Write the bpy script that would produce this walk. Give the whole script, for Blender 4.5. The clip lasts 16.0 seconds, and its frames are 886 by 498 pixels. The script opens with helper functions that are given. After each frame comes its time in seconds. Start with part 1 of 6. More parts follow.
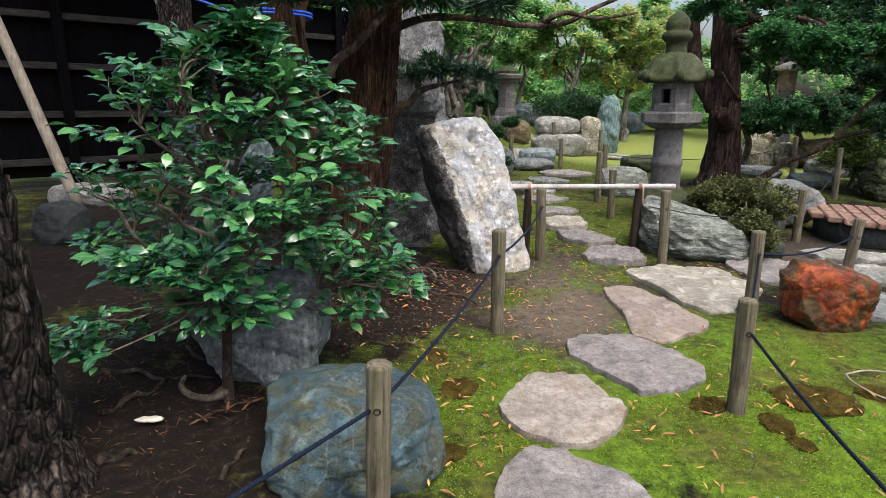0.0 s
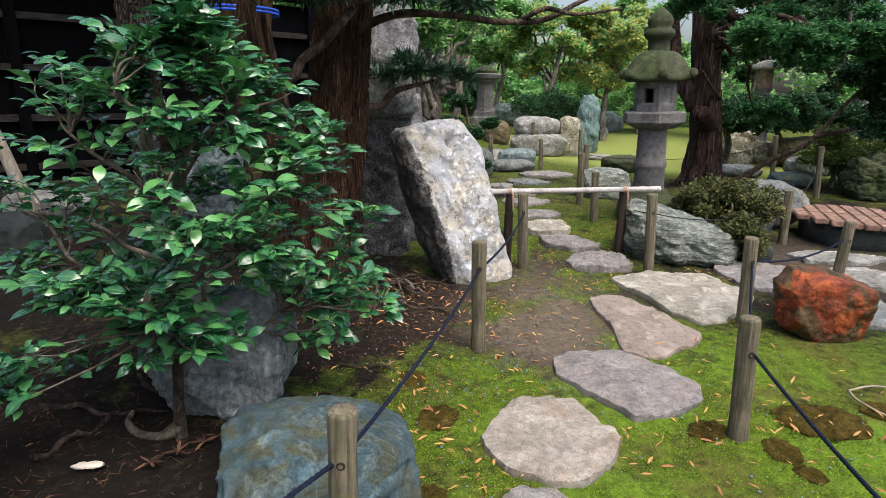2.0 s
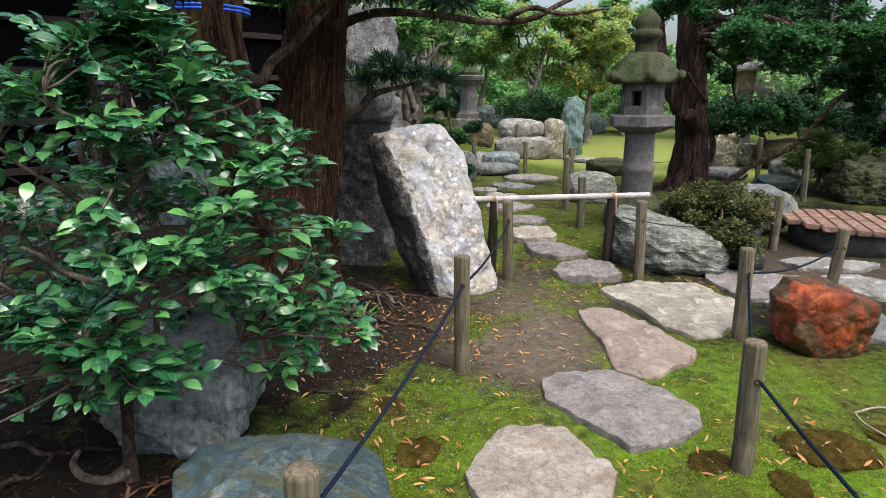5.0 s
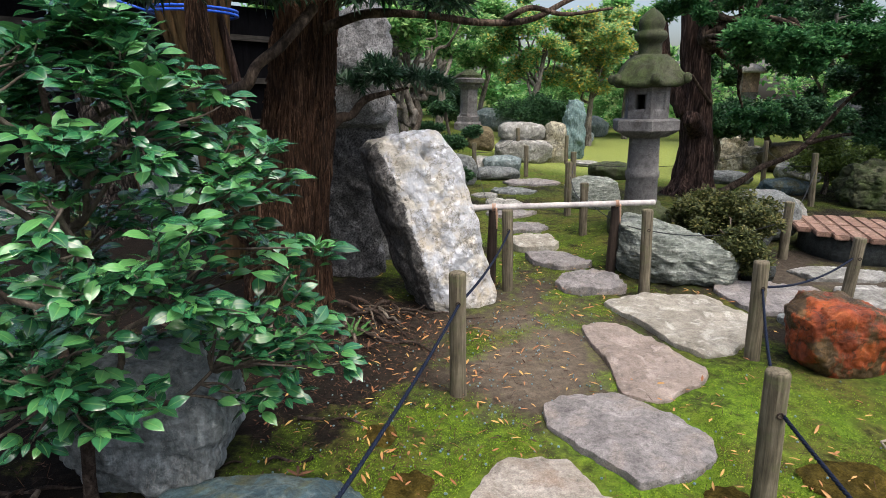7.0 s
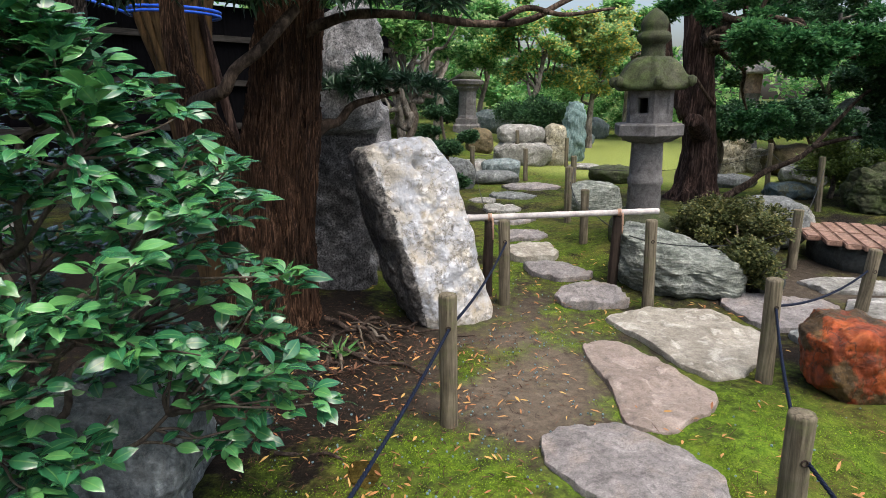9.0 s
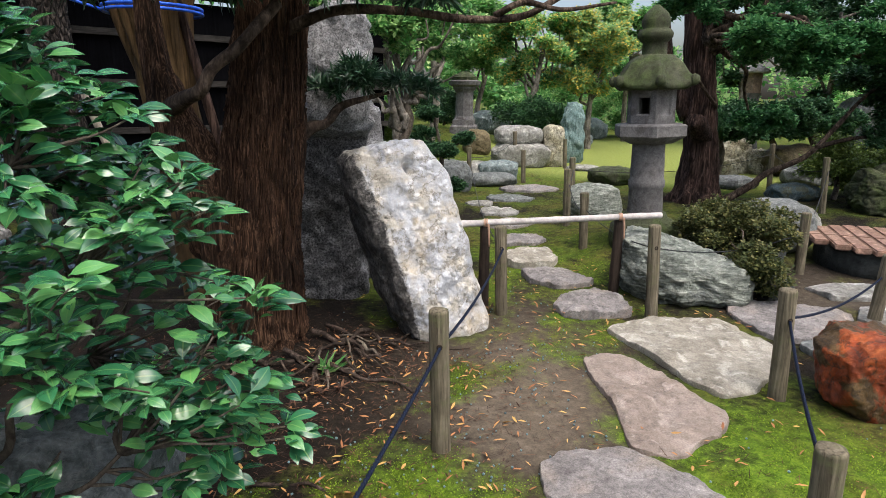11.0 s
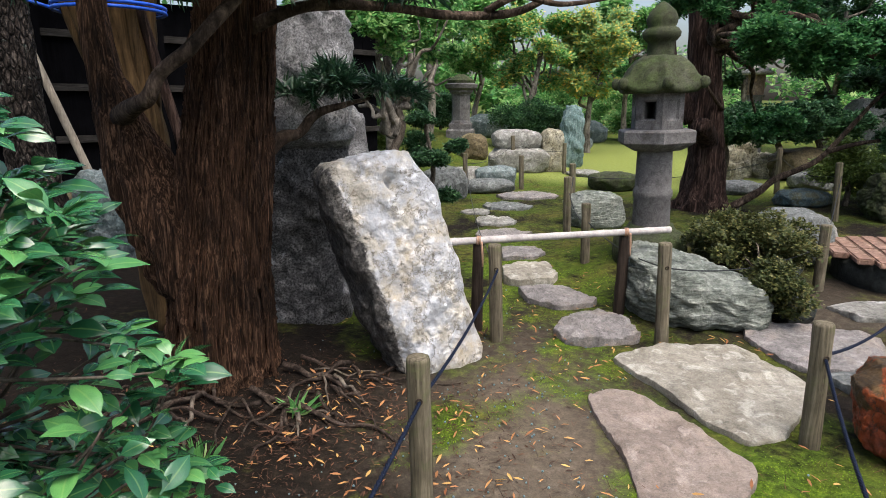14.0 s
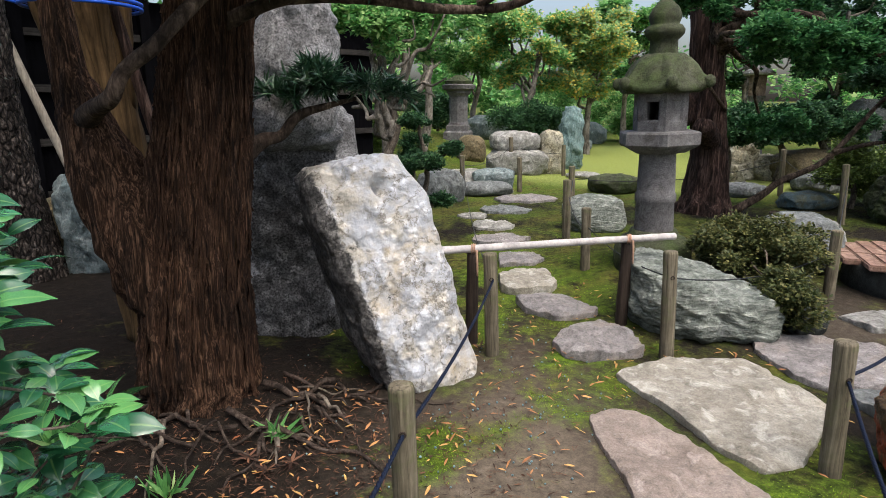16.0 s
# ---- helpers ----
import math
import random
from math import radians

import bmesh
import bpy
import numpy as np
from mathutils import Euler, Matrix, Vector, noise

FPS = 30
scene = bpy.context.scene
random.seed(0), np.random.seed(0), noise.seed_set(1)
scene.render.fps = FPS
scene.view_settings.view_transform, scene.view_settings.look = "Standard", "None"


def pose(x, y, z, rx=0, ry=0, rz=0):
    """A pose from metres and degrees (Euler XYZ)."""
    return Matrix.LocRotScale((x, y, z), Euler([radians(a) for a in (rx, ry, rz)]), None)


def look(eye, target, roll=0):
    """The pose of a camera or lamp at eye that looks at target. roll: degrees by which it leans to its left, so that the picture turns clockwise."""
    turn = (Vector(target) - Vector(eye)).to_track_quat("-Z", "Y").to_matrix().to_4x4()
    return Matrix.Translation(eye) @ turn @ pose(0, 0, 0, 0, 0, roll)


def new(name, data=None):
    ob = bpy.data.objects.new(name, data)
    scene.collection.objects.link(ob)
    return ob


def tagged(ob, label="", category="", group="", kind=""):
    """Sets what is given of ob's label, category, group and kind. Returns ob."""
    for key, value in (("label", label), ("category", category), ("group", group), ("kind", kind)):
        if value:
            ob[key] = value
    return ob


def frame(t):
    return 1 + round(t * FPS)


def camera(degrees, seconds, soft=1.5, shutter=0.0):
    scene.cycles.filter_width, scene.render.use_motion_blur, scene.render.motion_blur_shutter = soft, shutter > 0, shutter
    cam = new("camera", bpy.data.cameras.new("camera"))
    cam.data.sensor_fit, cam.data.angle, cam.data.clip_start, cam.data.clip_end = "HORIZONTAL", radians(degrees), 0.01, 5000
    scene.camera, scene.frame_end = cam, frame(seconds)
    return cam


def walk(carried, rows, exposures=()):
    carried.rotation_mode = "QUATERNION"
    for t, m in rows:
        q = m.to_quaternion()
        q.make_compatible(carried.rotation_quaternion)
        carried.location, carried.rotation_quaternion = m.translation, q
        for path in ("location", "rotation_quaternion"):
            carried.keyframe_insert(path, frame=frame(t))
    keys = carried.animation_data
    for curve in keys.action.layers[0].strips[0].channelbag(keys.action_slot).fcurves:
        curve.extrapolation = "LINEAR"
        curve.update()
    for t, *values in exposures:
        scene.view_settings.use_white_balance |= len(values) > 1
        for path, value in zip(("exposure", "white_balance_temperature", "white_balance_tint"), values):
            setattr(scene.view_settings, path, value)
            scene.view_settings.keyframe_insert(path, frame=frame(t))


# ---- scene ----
cam = camera(72.6, 16.0, soft=0.6)
PATH = [
    (0, (0.423, -0.096, 1.149), (0.388, 1.836, 0.635), 1.4),
    (0.5, (0.433, -0.047, 1.143), (0.413, 1.887, 0.634), 1.2),
    (1, (0.438, 0.006, 1.143), (0.433, 1.94, 0.635), 1.0),
    (1.5, (0.436, 0.057, 1.15), (0.45, 1.991, 0.639), 1.0),
    (2, (0.438, 0.116, 1.153), (0.467, 2.049, 0.64), 1.1),
    (2.5, (0.434, 0.153, 1.162), (0.481, 2.085, 0.645), 1.2),
    (3, (0.435, 0.185, 1.169), (0.5, 2.115, 0.647), 1.3),
    (3.5, (0.442, 0.21, 1.167), (0.518, 2.14, 0.646), 1.4),
    (6, (0.473, 0.379, 1.163), (0.55, 2.313, 0.661), 0.9),
    (6.5, (0.483, 0.421, 1.167), (0.558, 2.356, 0.664), 0.9),
    (7, (0.493, 0.467, 1.173), (0.567, 2.402, 0.673), 0.9),
    (7.5, (0.506, 0.522, 1.172), (0.578, 2.459, 0.677), 0.8),
    (8, (0.516, 0.569, 1.183), (0.589, 2.505, 0.687), 0.9),
    (8.5, (0.528, 0.612, 1.189), (0.6, 2.548, 0.694), 0.8),
    (9, (0.54, 0.651, 1.195), (0.612, 2.587, 0.697), 0.8),
    (11.5, (0.584, 0.86, 1.189), (0.662, 2.797, 0.697), 0.5),
    (12, (0.598, 0.915, 1.187), (0.676, 2.853, 0.698), 0.4),
    (12.5, (0.609, 0.973, 1.183), (0.687, 2.911, 0.696), 0.4),
    (13, (0.618, 1.035, 1.191), (0.698, 2.973, 0.704), 0.4),
    (13.5, (0.629, 1.085, 1.2), (0.707, 3.023, 0.712), 0.4),
    (14, (0.639, 1.126, 1.203), (0.717, 3.065, 0.717), 0.3),
    (14.5, (0.645, 1.164, 1.202), (0.724, 3.102, 0.718), 0.3),
    (15, (0.655, 1.205, 1.21), (0.734, 3.143, 0.723), 0.3),
    (15.5, (0.668, 1.247, 1.207), (0.747, 3.186, 0.723), 0.3),
    (16, (0.679, 1.294, 1.197), (0.759, 3.233, 0.716), 0.2),
]
walk(cam, [(t, look(eye, target, roll)) for t, eye, target, roll in PATH])

# ---- light: overcast sky ----
world = bpy.data.worlds.new("overcast_sky")
scene.world = world
world.use_nodes = True
wn = world.node_tree.nodes
sky = wn.new("ShaderNodeTexSky")
sky.sky_type = "NISHITA"
sky.sun_disc = False
SUN_HEIGHT, SUN_TURN = radians(66), radians(150)
sky.sun_elevation = SUN_HEIGHT
sky.sun_rotation = SUN_TURN
sky.air_density, sky.dust_density, sky.ozone_density = 1.0, 6.0, 1.0
wn["Background"].inputs["Strength"].default_value = 0.15
world.node_tree.links.new(sky.outputs["Color"], wn["Background"].inputs["Color"])
sun = new("sun", bpy.data.lights.new("sun", "SUN"))
sun.data.energy, sun.data.angle, sun.data.color = 1.5, radians(50), (1.0, 0.985, 0.96)
sun.matrix_world = look((0, 0, 0), (-math.sin(SUN_TURN) * math.cos(SUN_HEIGHT), -math.cos(SUN_TURN) * math.cos(SUN_HEIGHT), -math.sin(SUN_HEIGHT)))
scene.view_settings.exposure = 0.95


# ---- materials ----
def nodes_of(name, rough=0.8, spec=0.3):
    m = bpy.data.materials.new(name)
    m.use_nodes = True
    n = m.node_tree.nodes
    b = n["Principled BSDF"]
    b.inputs["Roughness"].default_value = rough
    b.inputs["Specular IOR Level"].default_value = spec
    return m, n, m.node_tree.links, b


def coords(n, l, scale=(1, 1, 1), space="Object"):
    tc, mp = n.new("ShaderNodeTexCoord"), n.new("ShaderNodeMapping")
    mp.inputs["Scale"].default_value = scale
    l.new(tc.outputs[space], mp.inputs["Vector"])
    return mp.outputs["Vector"]


def grain(n, l, vec, scale, detail=8, rough=0.6, distort=0.0):
    t = n.new("ShaderNodeTexNoise")
    t.inputs["Scale"].default_value, t.inputs["Detail"].default_value = scale, detail
    t.inputs["Roughness"].default_value, t.inputs["Distortion"].default_value = rough, distort
    l.new(vec, t.inputs["Vector"])
    return t.outputs["Fac"]


def ramp(n, l, fac, stops):
    r = n.new("ShaderNodeValToRGB")
    e = r.color_ramp.elements
    while len(e) < len(stops):
        e.new(0.5)
    for k, (at, c) in zip(e, stops):
        k.position, k.color = at, (*c, 1)
    l.new(fac, r.inputs["Fac"])
    return r.outputs["Color"]


def grey(v):
    return (v, v, v)


def blend(n, l, fac, a, b, mode="MIX"):
    x = n.new("ShaderNodeMix")
    x.data_type, x.blend_type = "RGBA", mode
    for sock, val in ((x.inputs[0], fac), (x.inputs[6], a), (x.inputs[7], b)):
        if isinstance(val, (int, float)):
            sock.default_value = val
        elif isinstance(val, tuple):
            sock.default_value = (*val, 1)
        else:
            l.new(val, sock)
    return x.outputs[2]


def bump(n, l, b, height, strength, distance=0.01):
    u = n.new("ShaderNodeBump")
    u.inputs["Strength"].default_value, u.inputs["Distance"].default_value = strength, distance
    l.new(height, u.inputs["Height"])
    l.new(u.outputs["Normal"], b.inputs["Normal"])


def add(n, l, a, b, op="ADD"):
    x = n.new("ShaderNodeMath")
    x.operation = op
    for sock, val in zip(x.inputs, (a, b)):
        if isinstance(val, (int, float)):
            sock.default_value = val
        else:
            l.new(val, sock)
    return x.outputs[0]


def stone(name, dark, mid, light, scale=6.0, stretch=(1, 1, 1), patch=None, patch_at=(0.55, 0.65), patch_scale=2.5,
          fine=60, relief=0.6, rough=0.85, veins=None, speck=0.25, spec=0.3, vein_scale=4, crease=0.55, grime=0.45, ridges=0.5):
    """Weathered stone: broad mottling, fine grain, a second patch colour and thin veins."""
    m, n, l, b = nodes_of(name, rough, spec)
    v = coords(n, l, stretch)
    big = grain(n, l, v, scale, 12, 0.68, 0.4)
    rid = n.new("ShaderNodeTexNoise")
    rid.noise_type = "RIDGED_MULTIFRACTAL"
    rid.inputs["Scale"].default_value, rid.inputs["Detail"].default_value, rid.inputs["Roughness"].default_value = scale * 1.7, 9, 0.6
    l.new(v, rid.inputs["Vector"])
    small = grain(n, l, coords(n, l), fine, 6, 0.7)
    c = ramp(n, l, big, [(0.3, dark), (0.5, mid), (0.7, light)])
    if patch:
        mask = ramp(n, l, grain(n, l, coords(n, l), patch_scale, 8, 0.62, 0.6), [(patch_at[0], grey(0)), (patch_at[1], grey(1))])
        c = blend(n, l, mask, c, patch)
    if veins:
        ridge = add(n, l, add(n, l, grain(n, l, v, vein_scale, 5, 0.6, 0.5), 0.5, "SUBTRACT"), 0, "ABSOLUTE")
        c = blend(n, l, ramp(n, l, ridge, [(0.0, grey(0.8)), (0.022, grey(0))]), c, veins)
    c = blend(n, l, ramp(n, l, small, [(0.35, grey(1 - speck)), (0.65, grey(1 + speck))]), c, c, "MIX") if not speck else blend(
        n, l, 1.0, c, ramp(n, l, small, [(0.32, grey(1 - 1.6 * speck)), (0.62, grey(1.0))]), "MULTIPLY")
    l.new(c, b.inputs["Base Color"])
    c = blend(n, l, 1.0, c, ramp(n, l, rid.outputs["Fac"], [(0.1, grey(crease)), (0.5, grey(1))]), "MULTIPLY")
    dirt = grain(n, l, coords(n, l), scale * 5, 10, 0.75)
    c = blend(n, l, 1.0, c, ramp(n, l, dirt, [(0.34, grey(1 - grime)), (0.56, grey(1.05))]), "MULTIPLY")
    l.new(c, b.inputs["Base Color"])
    bump(n, l, b, add(n, l, add(n, l, rid.outputs["Fac"], ridges, "MULTIPLY"), add(n, l, add(n, l, big, dirt), add(n, l, small, 0.4, "MULTIPLY"))), relief, 0.026)
    return m


def bark(name, dark, mid, light, stretch=(9, 9, 1.2), scale=3.0, relief=1.0, lichen=None, plates=False):
    m, n, l, b = nodes_of(name, 0.9, 0.15)
    v = coords(n, l, stretch)
    f = grain(n, l, v, scale, 9, 0.62, 0.8)
    g = grain(n, l, coords(n, l, (stretch[0] * 3, stretch[1] * 3, stretch[2] * 3)), scale * 1.5, 6, 0.7)
    c = ramp(n, l, f, [(0.32, dark), (0.5, mid), (0.72, light)])
    h = f
    if plates:
        vo = n.new("ShaderNodeTexVoronoi")
        vo.feature = "DISTANCE_TO_EDGE"
        vo.inputs["Scale"].default_value = 1.0
        wob = blend(n, l, 0.22, coords(n, l, (34, 34, 13)), blend(n, l, 1.0, coords(n, l, (34, 34, 13)), grain(n, l, coords(n, l), 30, 3), "ADD"))
        l.new(wob, vo.inputs["Vector"])
        crack = ramp(n, l, vo.outputs["Distance"], [(0.0, grey(0.15)), (0.2, grey(1))])
        c = blend(n, l, 1.0, c, crack, "MULTIPLY")
        h = add(n, l, f, crack)
    c = blend(n, l, 1.0, c, ramp(n, l, g, [(0.3, grey(0.45)), (0.62, grey(1))]), "MULTIPLY")
    c = blend(n, l, 1.0, c, ramp(n, l, grain(n, l, coords(n, l, (1, 1, 0.5)), 7, 5, 0.6), [(0.36, grey(0.35)), (0.58, grey(1))]), "MULTIPLY")
    if lichen:
        c = blend(n, l, ramp(n, l, grain(n, l, coords(n, l), 14, 6), [(0.63, grey(0)), (0.7, grey(0.7))]), c, lichen)
    l.new(c, b.inputs["Base Color"])
    bump(n, l, b, add(n, l, h, add(n, l, g, 0.6, "MULTIPLY")), relief, 0.03)
    return m


def foliage(name, low, mid, high, rough=0.45, spec=0.4, vein=False, sheer=0.15, wax=0.0):
    """Leaves that vary leaf by leaf."""
    m, n, l, b = nodes_of(name, rough, spec)
    geo, oi = n.new("ShaderNodeNewGeometry"), n.new("ShaderNodeObjectInfo")
    r = add(n, l, add(n, l, geo.outputs["Random Per Island"], oi.outputs["Random"]), 1.0, "MODULO")
    broad = grain(n, l, coords(n, l), 2.2, 3)
    c = ramp(n, l, add(n, l, add(n, l, r, 0.6, "MULTIPLY"), add(n, l, broad, 0.45, "MULTIPLY")), [(0.1, low), (0.5, mid), (0.98, high)])
    c = blend(n, l, 1.0, c, ramp(n, l, grain(n, l, coords(n, l), 60, 3), [(0.3, grey(0.75)), (0.7, grey(1))]), "MULTIPLY")
    l.new(c, b.inputs["Base Color"])
    b.inputs["Coat Weight"].default_value = wax
    b.inputs["Coat Roughness"].default_value = 0.2
    t = n.new("ShaderNodeBsdfTranslucent")
    l.new(c, t.inputs["Color"])
    mx = n.new("ShaderNodeMixShader")
    mx.inputs[0].default_value = sheer
    l.new(b.outputs[0], mx.inputs[1])
    l.new(t.outputs[0], mx.inputs[2])
    l.new(mx.outputs[0], n["Material Output"].inputs["Surface"])
    if vein:
        rib = n.new("ShaderNodeAttribute")
        rib.attribute_name = "rib"
        c = blend(n, l, ramp(n, l, rib.outputs["Fac"], [(0.02, grey(0.45)), (0.13, grey(0))]), c, (0.20, 0.36, 0.10))
        l.new(c, b.inputs["Base Color"])
        bump(n, l, b, grain(n, l, coords(n, l), 90, 3), 0.12, 0.004)
    return m


def wood(name, dark, light, rough=0.8, stretch=(40, 40, 2.5), relief=0.5, moss=None, spec=0.1):
    m, n, l, b = nodes_of(name, rough, spec)
    f = grain(n, l, coords(n, l, stretch), 1.6, 8, 0.65, 0.5)
    g = grain(n, l, coords(n, l), 9, 6, 0.6)
    c = blend(n, l, 1.0, ramp(n, l, f, [(0.3, dark), (0.68, light)]), ramp(n, l, g, [(0.3, grey(0.6)), (0.65, grey(1))]), "MULTIPLY")
    if moss:
        c = blend(n, l, ramp(n, l, grain(n, l, coords(n, l), 12, 6), [(0.52, grey(0)), (0.66, grey(0.6))]), c, moss)
    l.new(c, b.inputs["Base Color"])
    bump(n, l, b, f, relief, 0.006)
    return m


def plain(name, c, rough=0.6, metal=0.0, spec=0.4, vary=0.25, scale=25):
    m, n, l, b = nodes_of(name, rough, spec)
    b.inputs["Metallic"].default_value = metal
    g = grain(n, l, coords(n, l), scale, 5)
    l.new(ramp(n, l, g, [(0.3, tuple(x * (1 - vary) for x in c)), (0.7, tuple(min(1, x * (1 + vary)) for x in c))]), b.inputs["Base Color"])
    bump(n, l, b, g, 0.2, 0.004)
    return m


granite = stone("pale_granite", (0.24, 0.205, 0.165), (0.42, 0.375, 0.32), (0.60, 0.55, 0.48), 9, fine=210, relief=0.5, speck=0.3, patch=(0.36, 0.28, 0.22), patch_at=(0.52, 0.66), patch_scale=6, ridges=0.1, crease=0.78, grime=0.4)
granite_grey = stone("grey_granite", (0.18, 0.165, 0.157), (0.335, 0.31, 0.30), (0.50, 0.47, 0.45), 10, fine=210, relief=0.55, speck=0.35, patch=(0.42, 0.36, 0.315), patch_at=(0.52, 0.66), patch_scale=5, ridges=0.12, crease=0.75, grime=0.45)
sandstone = stone("pinkish_sandstone", (0.22, 0.175, 0.145), (0.32, 0.26, 0.22), (0.40, 0.335, 0.29), 5, fine=150, relief=0.6, patch=(0.42, 0.355, 0.31), patch_scale=14, ridges=0.05, crease=0.85, grime=0.35)
slab_stone = stone("buff_slab_stone", (0.28, 0.25, 0.20), (0.40, 0.37, 0.305), (0.52, 0.49, 0.42), 5, fine=140, relief=0.7, patch=(0.60, 0.57, 0.50), patch_at=(0.54, 0.62), patch_scale=13, ridges=0.1, crease=0.8, grime=0.4)
blue_stone = stone("blue_green_schist", (0.045, 0.095, 0.125), (0.10, 0.18, 0.21), (0.19, 0.27, 0.285), 7, fine=110, relief=0.55, rough=0.6, patch=(0.135, 0.15, 0.09), patch_at=(0.46, 0.58), patch_scale=10, veins=(0.24, 0.31, 0.31), speck=0.4, vein_scale=4)
green_schist = stone("green_schist", (0.08, 0.10, 0.08), (0.38, 0.42, 0.36), (0.72, 0.76, 0.68), 5, (1.6, 2.5, 7.5), fine=60, relief=0.9, rough=0.75, patch=(0.33, 0.36, 0.33), patch_at=(0.58, 0.66), patch_scale=9)
grey_rock = stone("weathered_grey_rock", (0.14, 0.155, 0.15), (0.28, 0.30, 0.295), (0.47, 0.50, 0.49), 6, (2.2, 2.2, 1.0), fine=45, relief=0.8, patch=(0.24, 0.26, 0.22), veins=(0.34, 0.36, 0.34), vein_scale=5)
streaked_rock = stone("pale_streaked_rock", (0.16, 0.20, 0.205), (0.46, 0.52, 0.53), (0.78, 0.84, 0.85), 6, (3.2, 3.2, 0.9), fine=45, relief=0.9, veins=(0.62, 0.65, 0.64), vein_scale=5)
standing_grey = stone("tall_grey_andesite", (0.17, 0.17, 0.175), (0.42, 0.42, 0.43), (0.66, 0.665, 0.675), 9, fine=110, relief=1.0, patch=(0.66, 0.67, 0.685), patch_at=(0.5, 0.56), patch_scale=2.6, speck=0.5, crease=0.7, grime=0.5)
pale_blue_rock = stone("pale_blue_green_rock", (0.14, 0.20, 0.21), (0.30, 0.38, 0.38), (0.52, 0.60, 0.60), 6, (1.6, 1.6, 1.0), fine=45, relief=0.8, veins=(0.52, 0.58, 0.57), vein_scale=5)
slender_blue = stone("blue_green_upright_schist", (0.08, 0.15, 0.15), (0.20, 0.31, 0.30), (0.38, 0.48, 0.46), 7, (5, 5, 0.8), fine=45, relief=0.6, ridges=0.2, crease=0.75)


def quartz_material():
    """Milky quartz: bluish white lumps between creamy ones, ochre stains, thin dark clefts and a few pitted places."""
    m, n, l, b = nodes_of("white_quartz_rock", 0.6, 0.35)
    v = coords(n, l)
    lump, broad, pit, where = grain(n, l, v, 12, 10, 0.68), grain(n, l, v, 3.6, 6, 0.62), grain(n, l, v, 42, 7, 0.72), grain(n, l, coords(n, l, (1, 1, 1.6)), 4.2, 5, 0.62)
    tone, fine = grain(n, l, v, 7, 4, 0.6), grain(n, l, v, 120, 5, 0.7)
    cell = n.new("ShaderNodeTexVoronoi")
    cell.feature = "SMOOTH_F1"
    cell.inputs["Scale"].default_value, cell.inputs["Detail"].default_value, cell.inputs["Smoothness"].default_value = 1.0, 2.0, 0.35
    l.new(blend(n, l, 0.8, coords(n, l, (17, 17, 21)), grain(n, l, v, 14, 4), "ADD"), cell.inputs["Vector"])
    knob = cell.outputs["Distance"]
    pale = ramp(n, l, tone, [(0.40, (0.68, 0.635, 0.545)), (0.54, (0.68, 0.705, 0.75))])
    c = blend(n, l, ramp(n, l, lump, [(0.26, grey(0)), (0.46, grey(1))]), (0.30, 0.27, 0.21), pale)
    c = blend(n, l, 1.0, c, ramp(n, l, knob, [(0.42, grey(1)), (0.8, grey(0.6))]), "MULTIPLY")
    c = blend(n, l, ramp(n, l, broad, [(0.52, grey(0)), (0.68, grey(0.7))]), c, (0.46, 0.35, 0.17))
    cleft = add(n, l, add(n, l, grain(n, l, v, 5, 7, 0.65), 0.5, "SUBTRACT"), 0, "ABSOLUTE")
    crack = ramp(n, l, cleft, [(0.0, grey(0.7)), (0.012, grey(0))])
    c = blend(n, l, crack, c, (0.16, 0.125, 0.075))
    hole = add(n, l, ramp(n, l, pit, [(0.54, grey(0)), (0.62, grey(0.85))]), ramp(n, l, where, [(0.55, grey(0)), (0.66, grey(1))]), "MULTIPLY")
    c = blend(n, l, hole, c, (0.07, 0.065, 0.055))
    c = blend(n, l, 1.0, c, ramp(n, l, fine, [(0.3, grey(0.82)), (0.6, grey(1.0))]), "MULTIPLY")
    l.new(c, b.inputs["Base Color"])
    bump(n, l, b, add(n, l, add(n, l, add(n, l, lump, add(n, l, knob, -0.7, "MULTIPLY")), add(n, l, pit, 0.5, "MULTIPLY")), add(n, l, add(n, l, hole, -0.5, "MULTIPLY"), add(n, l, crack, -0.5, "MULTIPLY"))), 0.7, 0.02)
    return m


def with_crust_and_shade(m, dark, mid, light, scale=9, fine=70):
    """A darker skin over a stone, part of it shade put into the colour, where its mesh carries it, with a ragged
    border.
    """
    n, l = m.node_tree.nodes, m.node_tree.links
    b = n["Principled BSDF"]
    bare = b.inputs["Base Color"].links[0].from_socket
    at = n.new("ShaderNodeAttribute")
    at.attribute_name = "crust_and_shade"
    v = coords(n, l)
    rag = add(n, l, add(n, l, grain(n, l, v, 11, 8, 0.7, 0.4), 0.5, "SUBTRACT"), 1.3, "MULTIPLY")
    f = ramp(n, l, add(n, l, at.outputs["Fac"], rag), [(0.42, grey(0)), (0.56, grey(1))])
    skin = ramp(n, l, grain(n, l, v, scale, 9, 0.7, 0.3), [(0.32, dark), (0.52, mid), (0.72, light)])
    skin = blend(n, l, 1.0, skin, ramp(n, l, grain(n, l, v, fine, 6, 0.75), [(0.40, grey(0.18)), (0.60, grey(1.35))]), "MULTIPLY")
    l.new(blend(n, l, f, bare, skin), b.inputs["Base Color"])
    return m


